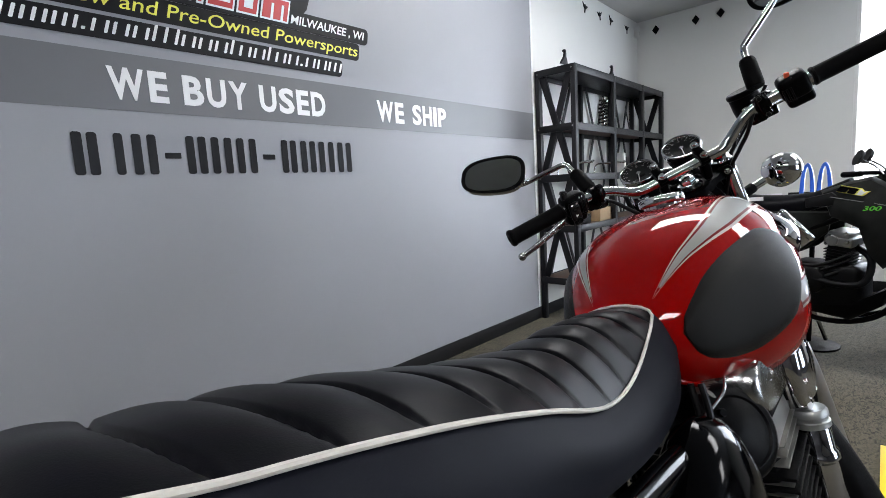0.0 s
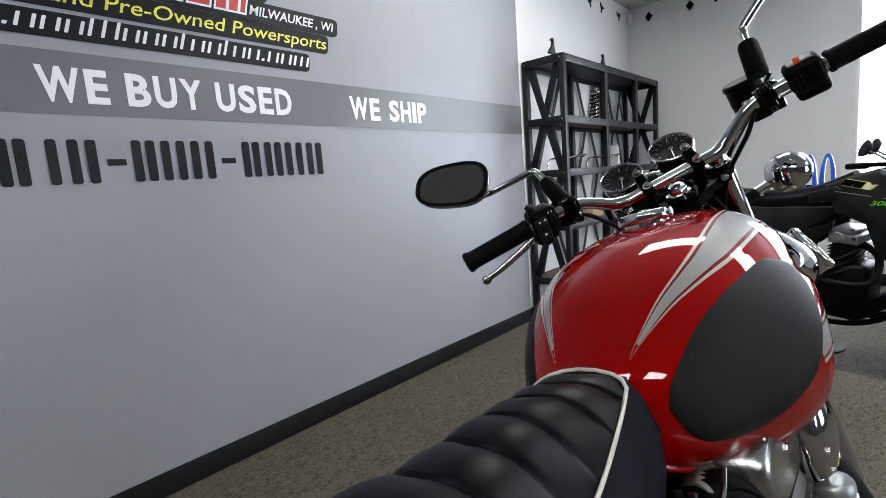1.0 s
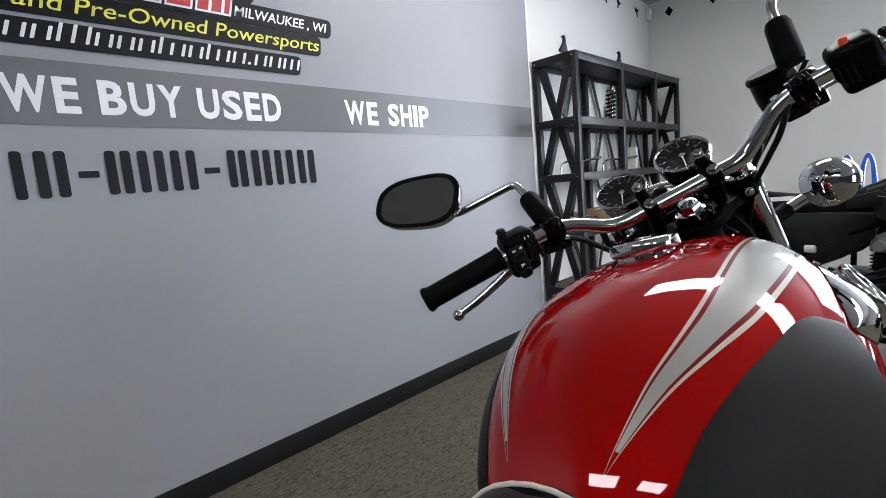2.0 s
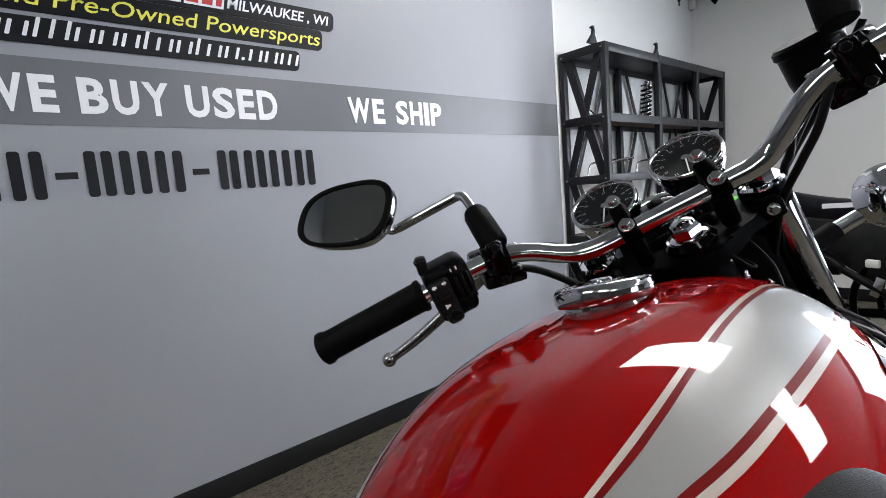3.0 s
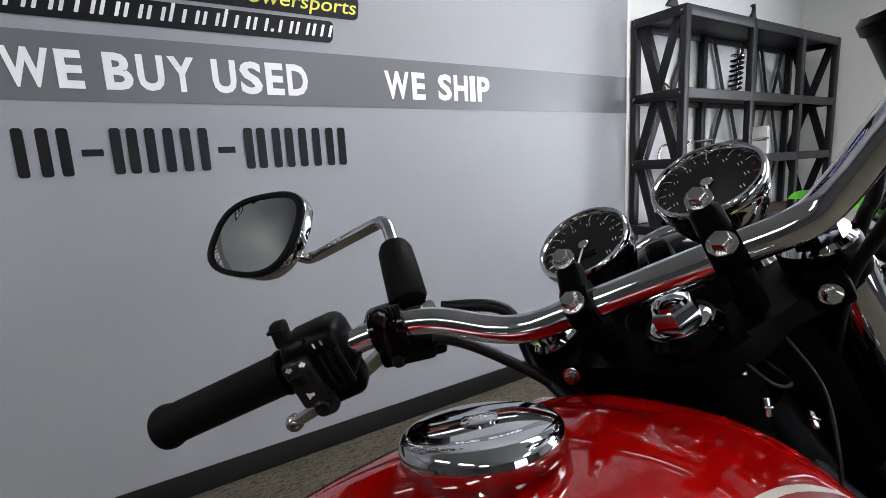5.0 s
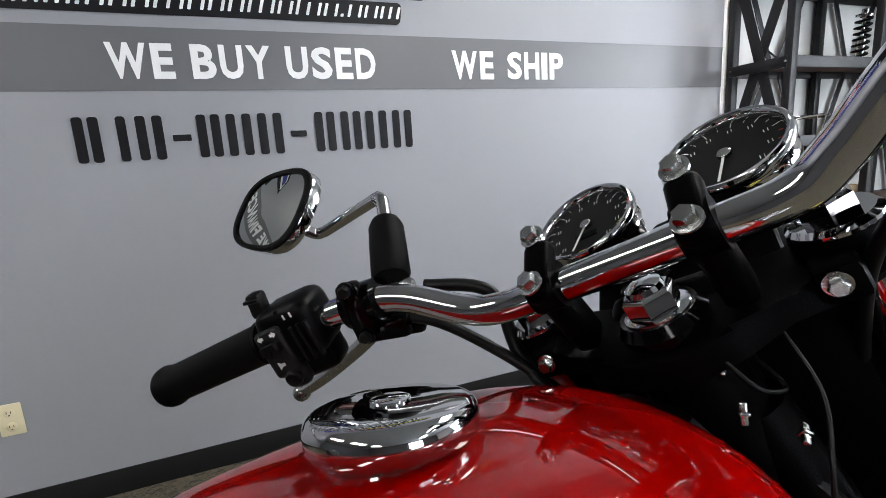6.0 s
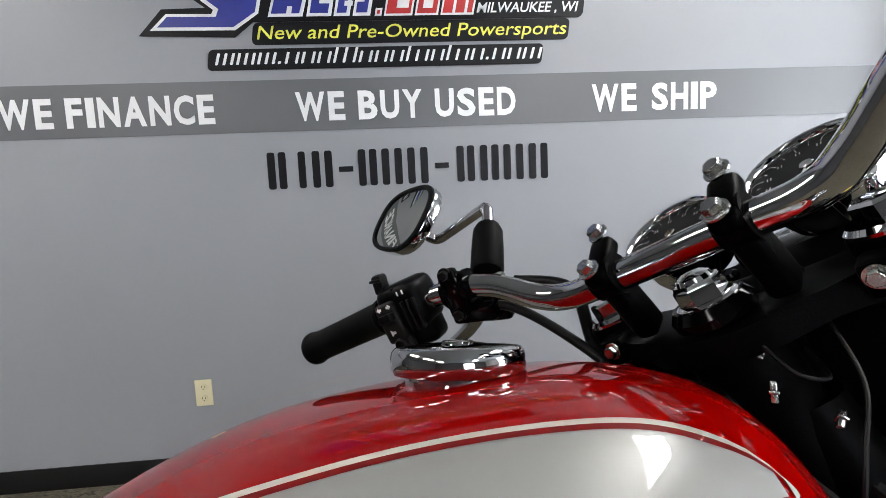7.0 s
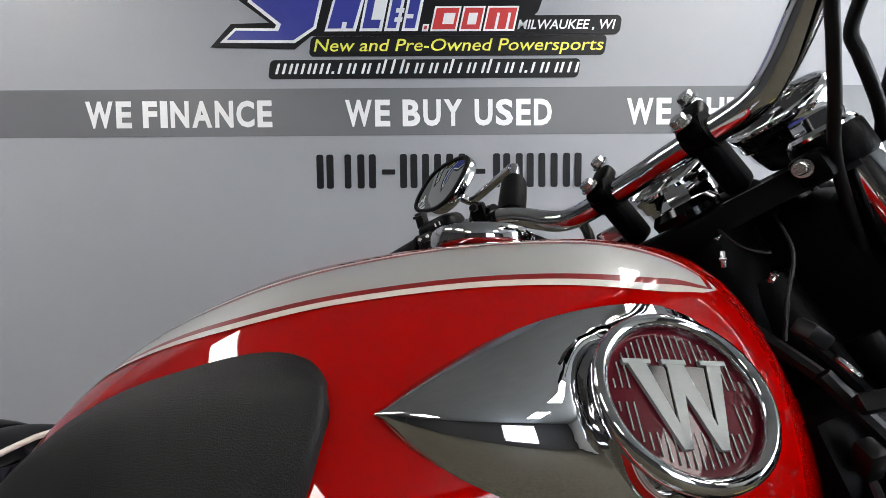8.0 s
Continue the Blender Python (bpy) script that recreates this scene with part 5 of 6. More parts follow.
for y in (-0.078, -0.090):
    engine_part("fuel_hose", tube(B(), smooth_path([(-0.235, y, 0.925), (-0.243, y - 0.004, 0.885), (-0.255, y, 0.845)], 6), 0.0042, 8), CABLE, bike)
for side in (1, -1):
    secs = []
    for k in range(17):
        u = -1 + k / 8
        r = math.sqrt(max(0.001, 1 - u * u))
        secs.append([(-0.290 + 0.105 * r * math.cos(a) + 0.02 * u, side * (0.084 + 0.054 * r * math.sin(a)), 0.785 + 0.112 * u) for a in [2 * math.pi * q / 32 for q in range(32)]])
    rings(bm := B(), secs)
    engine_part("side_cover", bm, BLACK_PAINT, bike, "gloss black domed side cover")
for s in (1, -1):
    pts = [(0.17, s * 0.08, 0.80), (0.26, s * 0.10, 0.76), (0.30, s * 0.12, 0.60), (0.26, s * 0.14, 0.36), (0.10, s * 0.15, 0.26), (-0.30, s * 0.16, 0.26)]
    part("exhaust_pipe", tube(B(), smooth_path(pts, 10), 0.021, 18), CHROME, bike, "chrome exhaust header")
    part("silencer", lathe(B(), [(0.022, 0), (0.042, 0.08), (0.046, 0.30), (0.040, 0.62), (0.022, 0.66)], 24, along((-0.30, s * 0.165, 0.26), (-0.95, s * 0.19, 0.33))), CHROME, bike, "long chrome silencer")
part("side_stand", tube(B(), [(-0.05, 0.12, 0.33), (-0.02, 0.24, 0.15), (0.0, 0.30, 0.134)], 0.011, 12), BLACK_PAINT, bike)
part("tail_lamp", box(B(), 0.06, 0.11, 0.07, pose(-0.93, 0, 0.86), 0.02, 3), VINYL_RED, bike)
for pts in ([(0.37, -0.10, 1.06), (0.43, -0.12, 0.96), (0.42, -0.11, 0.84), (0.38, -0.10, 0.72)], [(0.40, -0.02, 1.10), (0.44, -0.07, 1.02), (0.46, -0.08, 0.90), (0.44, -0.06, 0.76)],
            [(0.36, -0.05, 1.09), (0.40, -0.10, 1.03), (0.39, -0.12, 0.98), (0.35, -0.10, 0.90)], [(0.45, 0.02, 1.06), (0.50, -0.05, 0.98), (0.49, -0.06, 0.86), (0.43, -0.05, 0.70)],
            [(0.28, -0.03, 0.98), (0.34, -0.05, 0.90), (0.33, -0.04, 0.75)], [(0.33, 0.02, 1.04), (0.40, -0.05, 0.92), (0.36, -0.06, 0.80), (0.30, -0.05, 0.70)], [(0.34, -0.06, 1.02), (0.38, -0.09, 0.95), (0.34, -0.08, 0.86)], [(0.36, 0.04, 1.00), (0.42, 0.0, 0.9), (0.38, -0.02, 0.74)]):
    part("wiring", tube(B(), smooth_path(pts, 8), 0.005, 8), CABLE, bike, "black wiring loom")

# wiring connectors behind the steering head, with steel rings added as glints
for q, turn in (((0.368, -0.100, 1.082), 30), ((0.385, -0.118, 1.048), -20), ((0.378, -0.112, 1.018), 65), ((0.398, -0.124, 0.985), 10), ((0.372, -0.118, 0.955), 40), ((0.42, -0.118, 1.000), -40)):
    part("connector", box(B(), 0.022, 0.012, 0.010, pose(*q, turn, turn * 0.7, turn), 0.002), CABLE, bike)
    part("glint_ring", torus(B(), 0.0065, 0.0016, 16, 6, pose(q[0] + 0.014, q[1] - 0.004, q[2] - 0.018, turn, 40)), STEEL, bike)
# overly thick black tubes, added to fill the rest of the gap
for pts, r in (([(0.40, -0.01, 1.12), (0.45, -0.03, 1.00), (0.47, -0.03, 0.86), (0.42, -0.02, 0.66)], 0.024), ([(0.46, 0.03, 1.10), (0.53, 0.02, 0.98), (0.55, 0.00, 0.84), (0.50, 0.0, 0.62)], 0.022),
               ([(0.43, -0.06, 1.08), (0.47, -0.08, 0.98), (0.49, -0.07, 0.86), (0.45, -0.06, 0.70)], 0.011), ([(0.52, -0.02, 1.04), (0.58, -0.02, 0.94), (0.60, 0.0, 0.80), (0.55, 0.02, 0.62)], 0.014)):
    part("harness", tube(B(), smooth_path(pts, 8), r, 14), YOKE_PAINT, bike, "thick black wiring harness, added to fill the gap")
part("horn", lathe(B(), [(0.012, -0.03), (0.030, -0.024), (0.044, -0.008), (0.046, 0.004), (0.040, 0.008), (0.0, 0.010)], 32, pose(0.47, -0.045, 0.80, 0, 90)), YOKE_PAINT, bike, "round black horn")
for pts in ([(0.40, -0.105, 0.93), (0.43, -0.115, 0.84), (0.41, -0.11, 0.74)], [(0.44, -0.10, 0.90), (0.48, -0.11, 0.82), (0.50, -0.10, 0.70)], [(0.38, -0.11, 0.88), (0.41, -0.125, 0.80), (0.44, -0.11, 0.66)]):
    part("cable", tube(B(), smooth_path(pts, 8), 0.0032, 8), CABLE, bike, "thin black control cable")
# loose wires in front of the steering head, most in the sheen grey
rng = random.Random(5)
for i in range(10):
    x0, y0, z0 = 0.375 + 0.10 * rng.random(), -0.100 - 0.022 * rng.random(), 1.06 - 0.10 * rng.random()
    x1, z1 = x0 - 0.01 + 0.08 * rng.random(), z0 - 0.07 - 0.08 * rng.random()
    pts = [(x0, y0 + 0.03, z0 + 0.03), (x0 + 0.01 * rng.random(), y0, z0), ((x0 + x1) / 2 + 0.03 * (rng.random() - 0.5), y0 - 0.008, (z0 + z1) / 2), (x1, y0, z1), (x1 + 0.02 * (rng.random() - 0.5), y0 + 0.05, z1 - 0.05)]
    part("wire", tube(B(), smooth_path(pts, 7), 0.0016 + 0.0016 * rng.random(), 8), WIRE_GREY if i % 3 else CABLE, bike)
# small chips scattered at random, added to give points of glint
for i in range(9):
    q = (0.37 + 0.07 * rng.random(), -0.126 - 0.014 * rng.random(), 0.94 + 0.12 * rng.random())
    part("glint_chip", box(B(), 0.004 + 0.006 * rng.random(), 0.003, 0.004, pose(*q, 90 * rng.random(), 90 * rng.random(), 0), 0.0008), STEEL if i % 2 else CABLE, bike)
# ---------------------------------------------------------------- steel rack on the white wall
rack = thing("storage_rack", pose(2.672, -0.015, 0), "black steel truss shelving rack with brown boards against the wall", "shelving rack")
RX, RD, RTOP = [0.0, 0.735, 1.40, 1.975], 0.330, 2.02
LEVELS = [2.02, 1.585, 1.195, 0.79, 0.36]


def flat_bar(a, b, wide, thick, normal):
    """A flat bar from a to b, its broad side square to normal."""
    a, b, n = Vector(a), Vector(b), Vector(normal)
    d = (b - a).normalized()
    m = frame3((a + b) / 2, d, n.cross(d), n)
    return box(B(), (b - a).length, wide, thick, m, 0.001)


for i, x in enumerate(RX):
    for y in (-0.02, -RD):
        part("post", box(B(), 0.045, 0.040, RTOP, pose(x + (0.022 if i == 0 else -0.022 if i == 3 else 0), y, RTOP / 2), 0.003), RACK_PAINT, rack)
for i, x in enumerate((0.012, RX[3] - 0.012)):
    for z0, z1 in ((1.195, 2.0), (0.36, 1.195)):
        part("brace", flat_bar((x, -0.05, z1), (x, -RD + 0.03, z0), 0.055, 0.005, (1, 0, 0)), RACK_PAINT, rack)
        part("brace", flat_bar((x + 0.006, -RD + 0.03, z1), (x + 0.006, -0.05, z0), 0.055, 0.005, (1, 0, 0)), RACK_PAINT, rack)
for a, b in zip(RX, RX[1:]):
    for z0, z1 in ((1.195, 2.0), (0.36, 1.195)):
        mid = (a + b) / 2
        for s in (1, -1):
            part("brace", flat_bar((mid + s * (b - a) * 0.30, -0.012, z1), (mid + s * 0.03, -0.012, (z0 + z1) / 2), 0.04, 0.005, (0, 1, 0)), RACK_PAINT, rack)
            part("brace", flat_bar((mid + s * 0.03, -0.012, (z0 + z1) / 2), (mid + s * (b - a) * 0.30, -0.012, z0), 0.04, 0.005, (0, 1, 0)), RACK_PAINT, rack)
for z in LEVELS:
    for y in (-0.008, -RD - 0.012):
        part("beam", box(B(), RX[3] - 0.01, 0.012, 0.055, pose(RX[3] / 2, y, z - 0.028), 0.002), RACK_PAINT, rack)
    for x in (0.0, RX[3]):
        part("beam", box(B(), 0.012, RD - 0.02, 0.055, pose(x, -RD / 2 - 0.01, z - 0.028), 0.002), RACK_PAINT, rack)
WOOD = pm("brown_shelf_board", (0.10, 0.055, 0.035), 0.6, var=0.25, scale=8, bump=0.15, bscale=120)
for z in LEVELS:
    part("board", box(B(), RX[3] - 0.02, RD - 0.02, 0.016, pose(RX[3] / 2, -RD / 2 - 0.01, z - 0.012), 0.002), WOOD if z < 2 else RACK_PAINT, rack, "brown shelf board")
for x in (0.0, RX[3]):
    for z in (1.99, 1.56, 1.17):
        for y in (-0.03, -RD + 0.005):
            part("rivet", lathe(B(), [(0.007, 0), (0.006, 0.003), (0, 0.004)], 12, pose(x - 0.008 if x == 0 else x + 0.008, y, z, 0, -90 if x == 0 else 90)), STEEL, rack)


def hook_tool(x, y):
    """A small black bent hook that stands on the rack's top."""
    bm = prism(B(), [(-0.05, 0), (0.045, 0), (0.045, 0.012), (0.02, 0.055), (0.024, 0.085), (0.020, 0.105), (0.004, 0.110), (-0.010, 0.098), (-0.004, 0.092), (0.006, 0.098), (0.012, 0.088), (0.004, 0.06), (-0.045, 0.010)], 0.02, pose(0, 0.01, 0, 90), 0.002)
    return solid("display_hook", bm, RACK_PAINT, "small black bent display hook on top of the rack", "hook", m=pose(x, y, 2.0205), group="display hooks")


hook_tool(2.66, -0.285)
hook_tool(3.48, -0.300)
# coil-over shock absorber leaning in the rack
shock = thing("shock_absorber", pose(3.50, -0.20, 1.574, 8, -10), "black coil-spring shock absorber leaning on the rack's brown shelf", "shock absorber")
part("damper", lathe(B(), [(0.012, 0.0), (0.012, 0.02), (0.024, 0.03), (0.024, 0.15), (0.009, 0.155), (0.009, 0.27), (0.016, 0.275), (0.016, 0.30)], 18), STEEL, shock)
part("spring", tube(B(), [(0.036 * math.cos(k * 0.5), 0.036 * math.sin(k * 0.5), 0.035 + 0.225 * k / 90) for k in range(91)], 0.0065, 8), PLASTIC, shock, "black coil spring")
part("collar", lathe(B(), [(0.042, 0.262), (0.042, 0.272), (0.02, 0.278)], 20), STEEL, shock)
# luggage rack of bent tube
for lug_x in (2.95, 3.62):
    lug = thing("luggage_rack", pose(lug_x, -0.22, 1.184), "bent chrome tube luggage rack standing on the rack's shelf", "luggage rack", "luggage racks")
    for s in (1, -1):
        part("side_tube", tube(B(), smooth_path([(-0.17, s * 0.08, 0.008), (-0.13, s * 0.08, 0.09), (0.10, s * 0.085, 0.115), (0.19, s * 0.06, 0.115), (0.20, 0, 0.115)], 6), 0.007, 10), CHROME, lug)
    for k in range(4):
        part("cross_tube", tube(B(), [(-0.08 + 0.07 * k, -0.083, 0.104), (-0.08 + 0.07 * k, 0.083, 0.104)], 0.005, 10), CHROME, lug)
# brake disc and sprocket in the far bay
disc = thing("brake_disc", pose(4.33, -0.14, 1.574, 80, 0, 20), "dark round brake rotor leaning at the back of the rack", "brake disc")
part("ring", torus(B(), 0.125, 0.018, 40, 8, pose(0, 0.145, 0), 0.3), RACK_PAINT, disc)
for k in range(5):
    a = 2 * math.pi * k / 5
    part("spoke", flat_bar((0, 0.145, 0), (0.12 * math.cos(a), 0.145 + 0.12 * math.sin(a), 0), 0.022, 0.006, (0, 0, 1)), RACK_PAINT, disc)


def carton(name, x, y, z, sx, sy, sz, material, label, rz=0.0, tilt=0.0):
    t = thing(name, pose(x, y, z, tilt, 0, rz), label, "box")
    part("body", box(B(), sx, sy, sz, pose(0, 0, sz / 2), 0.003), material, t)
    part("flap", box(B(), sx * 0.98, sy * 0.45, 0.002, pose(0, sy * 0.24, sz + 0.001, 2)), material, t)
    part("tape", box(B(), sx * 1.002, 0.04, 0.001, pose(0, 0, sz + 0.0028)), IVORY, t)
    return t


CARD = pm("brown_cardboard", (0.30, 0.20, 0.11), 0.8, var=0.15, scale=20)
WHITE_CARD = pm("white_card", (0.62, 0.62, 0.58), 0.6, var=0.1, scale=20)
part_box = carton("parts_box", 3.86, -0.20, 1.184, 0.10, 0.12, 0.20, WHITE_CARD, "white parts carton standing on the rack's shelf", 15, 0)
carton("parts_box", 3.25, -0.22, 0.779, 0.30, 0.22, 0.12, CARD, "brown cardboard parts box on the lower shelf", 6)
carton("parts_box", 2.86, -0.24, 0.779, 0.16, 0.20, 0.09, PLASTIC, "black parts box on the lower shelf", -12)
clamp = thing("bent_bracket", pose(2.86, -0.16, 1.574), "thin black bent wire bracket on the rack's shelf", "bracket")
part("wire", tube(B(), smooth_path([(-0.08, 0, 0.006), (0.05, 0, 0.006), (0.06, 0.02, 0.03), (-0.06, 0.05, 0.12), (-0.07, 0.06, 0.16)], 6), 0.005, 8), RACK_PAINT, clamp)
part("foot", box(B(), 0.04, 0.03, 0.02, pose(0.05, 0, 0.010), 0.003), STEEL, clamp)

# ---------------------------------------------------------------- wall ornaments, sensor, floor strip


def bird(x, z, turn):
    """A black bird-like ornament on the north wall."""
    poly = [(-0.055, 0.03), (-0.02, 0.012), (-0.006, 0.028), (0.008, 0.012), (0.055, 0.025), (0.022, -0.008), (0.006, -0.016), (0.004, -0.052), (-0.008, -0.05), (-0.008, -0.014), (-0.028, -0.006)]
    bm = prism(B(), poly, 0.006, pose(0, 0, 0, 90), 0.001)
    return solid("wall_ornament", bm, PLASTIC, "small flat black winged ornament on the white wall", "wall ornament", m=pose(x, 0, z, 0, turn), group="wall ornaments")


for i, (x, z) in enumerate(((3.62, 2.735), (3.93, 2.736), (4.19, 2.736), (4.60, 2.739))):
    bird(x, z, (10, -15, 20, -5)[i])
for i, (y, z) in enumerate(((-0.202, 2.735), (-0.601, 2.731), (-0.831, 2.737), (-1.244, 2.741), (-1.516, 2.731), (-1.876, 2.742))):
    bm = prism(B(), [(-0.038, 0), (-0.022, -0.022), (0, -0.050), (0.022, -0.022), (0.038, 0), (0.020, 0.022), (0, 0.048), (-0.020, 0.022)], 0.006, pose(0, 0, 0, 90, 0, -90), 0.001)
    solid("wall_ornament", bm, PLASTIC, "small flat black diamond ornament on the end wall", "wall ornament", m=pose(EAST_X, y, z), group="wall ornaments")
sensor = thing("alarm_sensor", pose(4.83, -0.0, 2.74), "small white alarm sensor in the wall corner", "alarm sensor")
part("body", box(B(), 0.07, 0.05, 0.11, pose(0, -0.026, 0), 0.012, 3), WALL_WHITE, sensor)
part("lens", box(B(), 0.045, 0.006, 0.04, pose(0, -0.052, -0.02), 0.002), WHITE_CARD, sensor)
solid("floor_strip", box(B(), 0.62, 0.085, 0.006, pose(1.405, -2.182, 0.0031), 0.002), YELLOW_PAINT, "yellow painted strip on the carpet", "floor strip")
# reversed words on the window glass: plain bars
decal = thing("window_lettering", pose(EAST_X + 0.055, -2.26, 2.16), "pale outlined lettering on the shop window, illegible", "window lettering")
for k in range(5):
    part("bar", box(B(), 0.004, 0.11, 0.05, pose(0, -0.14 * k, 0.05 * (k % 2)), 0.001), VINYL_WHITE, decal)

# ---------------------------------------------------------------- off-road motorcycle


TURN = pose(0.47, 0, 0) @ pose(0, 0, 0, 0, 0, 42) @ pose(-0.47, 0, 0)


def dirt_wheel(parent, x, radius, wide, m=None):
    t = part("wheel", lathe(B(), [(0.02, -0.06), (0.045, -0.05), (0.03, -0.02), (0.03, 0.02), (0.045, 0.05), (0.02, 0.06)], 20, pose(x, 0, radius, 90)), PLASTIC, parent, "black spoked off-road wheel", m)
    part("tyre", torus(B(), radius - wide * 0.55, wide * 0.5, 48, 12, pose(x, 0, radius, 90)), RUBBER, t, "knobbly black tyre")
    bm = B()
    for k in range(36):
        a = 2 * math.pi * k / 36
        for j, y in enumerate((-0.35, 0, 0.35)):
            b = a + (0.09 if j == 1 else 0)
            r = radius - 0.004 - (0.01 if j != 1 else 0)
            box(bm, 0.018, wide * 0.26, 0.022, pose(x + r * math.cos(b), y * wide, radius + r * math.sin(b)) @ pose(0, 0, 0, 0, 90 - math.degrees(b), 0), 0)
    tagged(part("tread", bm, RUBBER, t), kind="stuff")
    part("rim", lathe(B(), [(radius - wide - 0.01, -0.02), (radius - wide + 0.01, -0.03), (radius - wide - 0.006, 0), (radius - wide + 0.01, 0.03), (radius - wide - 0.01, 0.02)], 44, pose(x, 0, radius, 90), False), BLACK_PAINT, t)
    bm = B()
    for k in range(28):
        a = 2 * math.pi * k / 28
        b = a + (0.4 if k % 2 else -0.4)
        tube(bm, [(x + 0.04 * math.cos(b), 0.04 * (1 if k % 4 < 2 else -1), radius + 0.04 * math.sin(b)), (x + (radius - wide) * math.cos(a), 0, radius + (radius - wide) * math.sin(a))], 0.002, 5)
    tagged(part("spokes", bm, STEEL, t), kind="stuff")


def skin(bm, top, side, y, thick):
    """A moulded panel on both outlines: polygon in x, z at the distance y, slightly bulged."""
    n = len(side)
    cxz = (sum(p[0] for p in side) / n, sum(p[1] for p in side) / n)
    secs = []
    for f, dy in ((1.0, 0.0), (1.0, thick * 0.4), (0.93, thick * 0.9), (0.6, thick * 1.3), (0.05, thick * 1.4)):
        secs.append([(cxz[0] + (p[0] - cxz[0]) * f, math.copysign(abs(y) + dy, y), cxz[1] + (p[1] - cxz[1]) * f) for p in side])
    rings(bm, secs)
    return bm


def dirt_bike(m, label):
    t = thing("dirt_bike", m, label, "motorcycle", "off-road motorcycles")
    dirt_wheel(t, 0.72, 0.345, 0.085, TURN)
    dirt_wheel(t, -0.70, 0.330, 0.115)
    seat_secs = []
    for i in range(25):
        u = i / 24
        x = -0.62 + 0.78 * u
        w = 0.075 + 0.045 * math.sin(math.pi * min(1, (1 - u) * 1.2)) - 0.02 * u
        zt = 1.005 + 0.02 * (1 - u) - 0.055 * math.sin(math.pi * u) + (0.04 * max(0, u - 0.8) / 0.2)
        seat_secs.append([(x, w * math.cos(a), zt - 0.055 + 0.055 * math.sin(a)) for a in [math.pi * k / 12 for k in range(13)]] + [(x, -w * 0.95, zt - 0.10), (x, w * 0.95, zt - 0.10)])
    rings(bm := B(), seat_secs)
    part("seat", bm, SEAT_VINYL, t, "long black seat", sharp=55)
    for s in (1, -1):
        part("seat_mark", box(B(), 0.13, 0.002, 0.022, pose(-0.28, s * 0.104, 0.948, 0, -3)), VINYL_WHITE, t)
        part("shroud", skin(B(), 0, [(0.08, 0.99), (0.20, 1.035), (0.29, 1.055), (0.37, 1.0), (0.455, 0.905), (0.45, 0.86), (0.405, 0.80), (0.395, 0.66), (0.34, 0.60), (0.29, 0.66), (0.245, 0.80), (0.12, 0.86)], s * 0.105, 0.05), CAMO, t, "dark camouflage radiator shroud")
        mark = pose(0.236, s * 0.172, 0.990, 90) @ pose(0, 0, -0.002, 0, 0, -13) @ Matrix.Diagonal((0.66, 0.8, 1, 1))
        part("shroud_mark", prism(B(), [(-0.105, -0.022), (0.062, -0.022), (0.098, 0.016), (0.062, 0.010), (0.045, 0.022), (-0.085, 0.022)], 0.004, mark), VINYL_YELLOW, t, "yellow-green edged model mark")
        for mx, mw in ((-0.066, 0.060), (-0.007, 0.052)):
            part("shroud_mark", prism(B(), [(mx - mw / 2 - 0.010, -0.0192), (mx + mw / 2 - 0.010, -0.0192), (mx + mw / 2 + 0.012, 0.0192), (mx - mw / 2 + 0.008, 0.0192)], 0.0056, mark @ pose(0, 0, -0.0008)), BLACK_PAINT, t, "black model mark")
        part("shroud_mark", prism(B(), [(0.020, -0.0192), (0.050, -0.0192), (0.088, 0.016), (0.062, 0.004), (0.040, 0.0192), (0.030, 0.002)], 0.0056, mark @ pose(0, 0, -0.0008)), VINYL_WHITE, t, "white model mark")
        part("shroud_line", box(B(), 0.23, 0.002, 0.0030, pose(0.25, s * 0.1705, 0.940, 0, 11)), SATIN, t)
        if s < 0:
            lettering("shroud_number", "300", 0.272, 0.345, 0.893, 0.915, -0.1735, GREEN_PLASTIC, t, 0.02, 0.3, "green model number")
        part("shroud_panel", skin(B(), 0, [(0.02, 0.955), (0.14, 0.985), (0.19, 0.955), (0.15, 0.915), (0.02, 0.905)], s * 0.150, 0.012), SWITCH_GREY, t, "plain dark grey shroud insert")
        part("radiator", box(B(), 0.03, 0.09, 0.20, pose(0.40, s * 0.075, 0.80, 0, 18), 0.006), FIN_BLACK, t)
        part("side_panel", skin(B(), 0, [(-0.66, 0.90), (-0.20, 0.88), (0.12, 0.88), (0.10, 0.77), (-0.02, 0.66), (-0.14, 0.60), (-0.34, 0.72)], s * 0.085, 0.03), CAMO, t, "dark camouflage side panel")
        part("fork_leg", tube(B(), [(0.50, s * 0.10, 1.02), (0.72, s * 0.10, 0.33)], 0.026, 16), PLASTIC, t, m=TURN)
        part("frame_spar", tube(B(), smooth_path([(0.42, s * 0.03, 0.98), (0.10, s * 0.10, 0.82), (-0.18, s * 0.11, 0.66), (-0.20, s * 0.10, 0.40), (0.10, s * 0.09, 0.28), (0.36, s * 0.05, 0.40), (0.44, s * 0.03, 0.85)], 6), 0.015, 12), PLASTIC, t)
        part("swingarm", tube(B(), [(-0.18, s * 0.09, 0.42), (-0.70, s * 0.10, 0.33)], 0.024, 12), PLASTIC, t)
        part("foot_peg", box(B(), 0.045, 0.09, 0.02, pose(-0.10, s * 0.17, 0.36), 0.004), STEEL, t)
        part("engine_case", lathe(B(), [(0.0, 0.032), (0.055, 0.028), (0.075, 0.014), (0.082, -0.02)], 30, pose(0.02, s * 0.105, 0.50, -90 * s)), FIN_BLACK, t, "black cast engine cover")
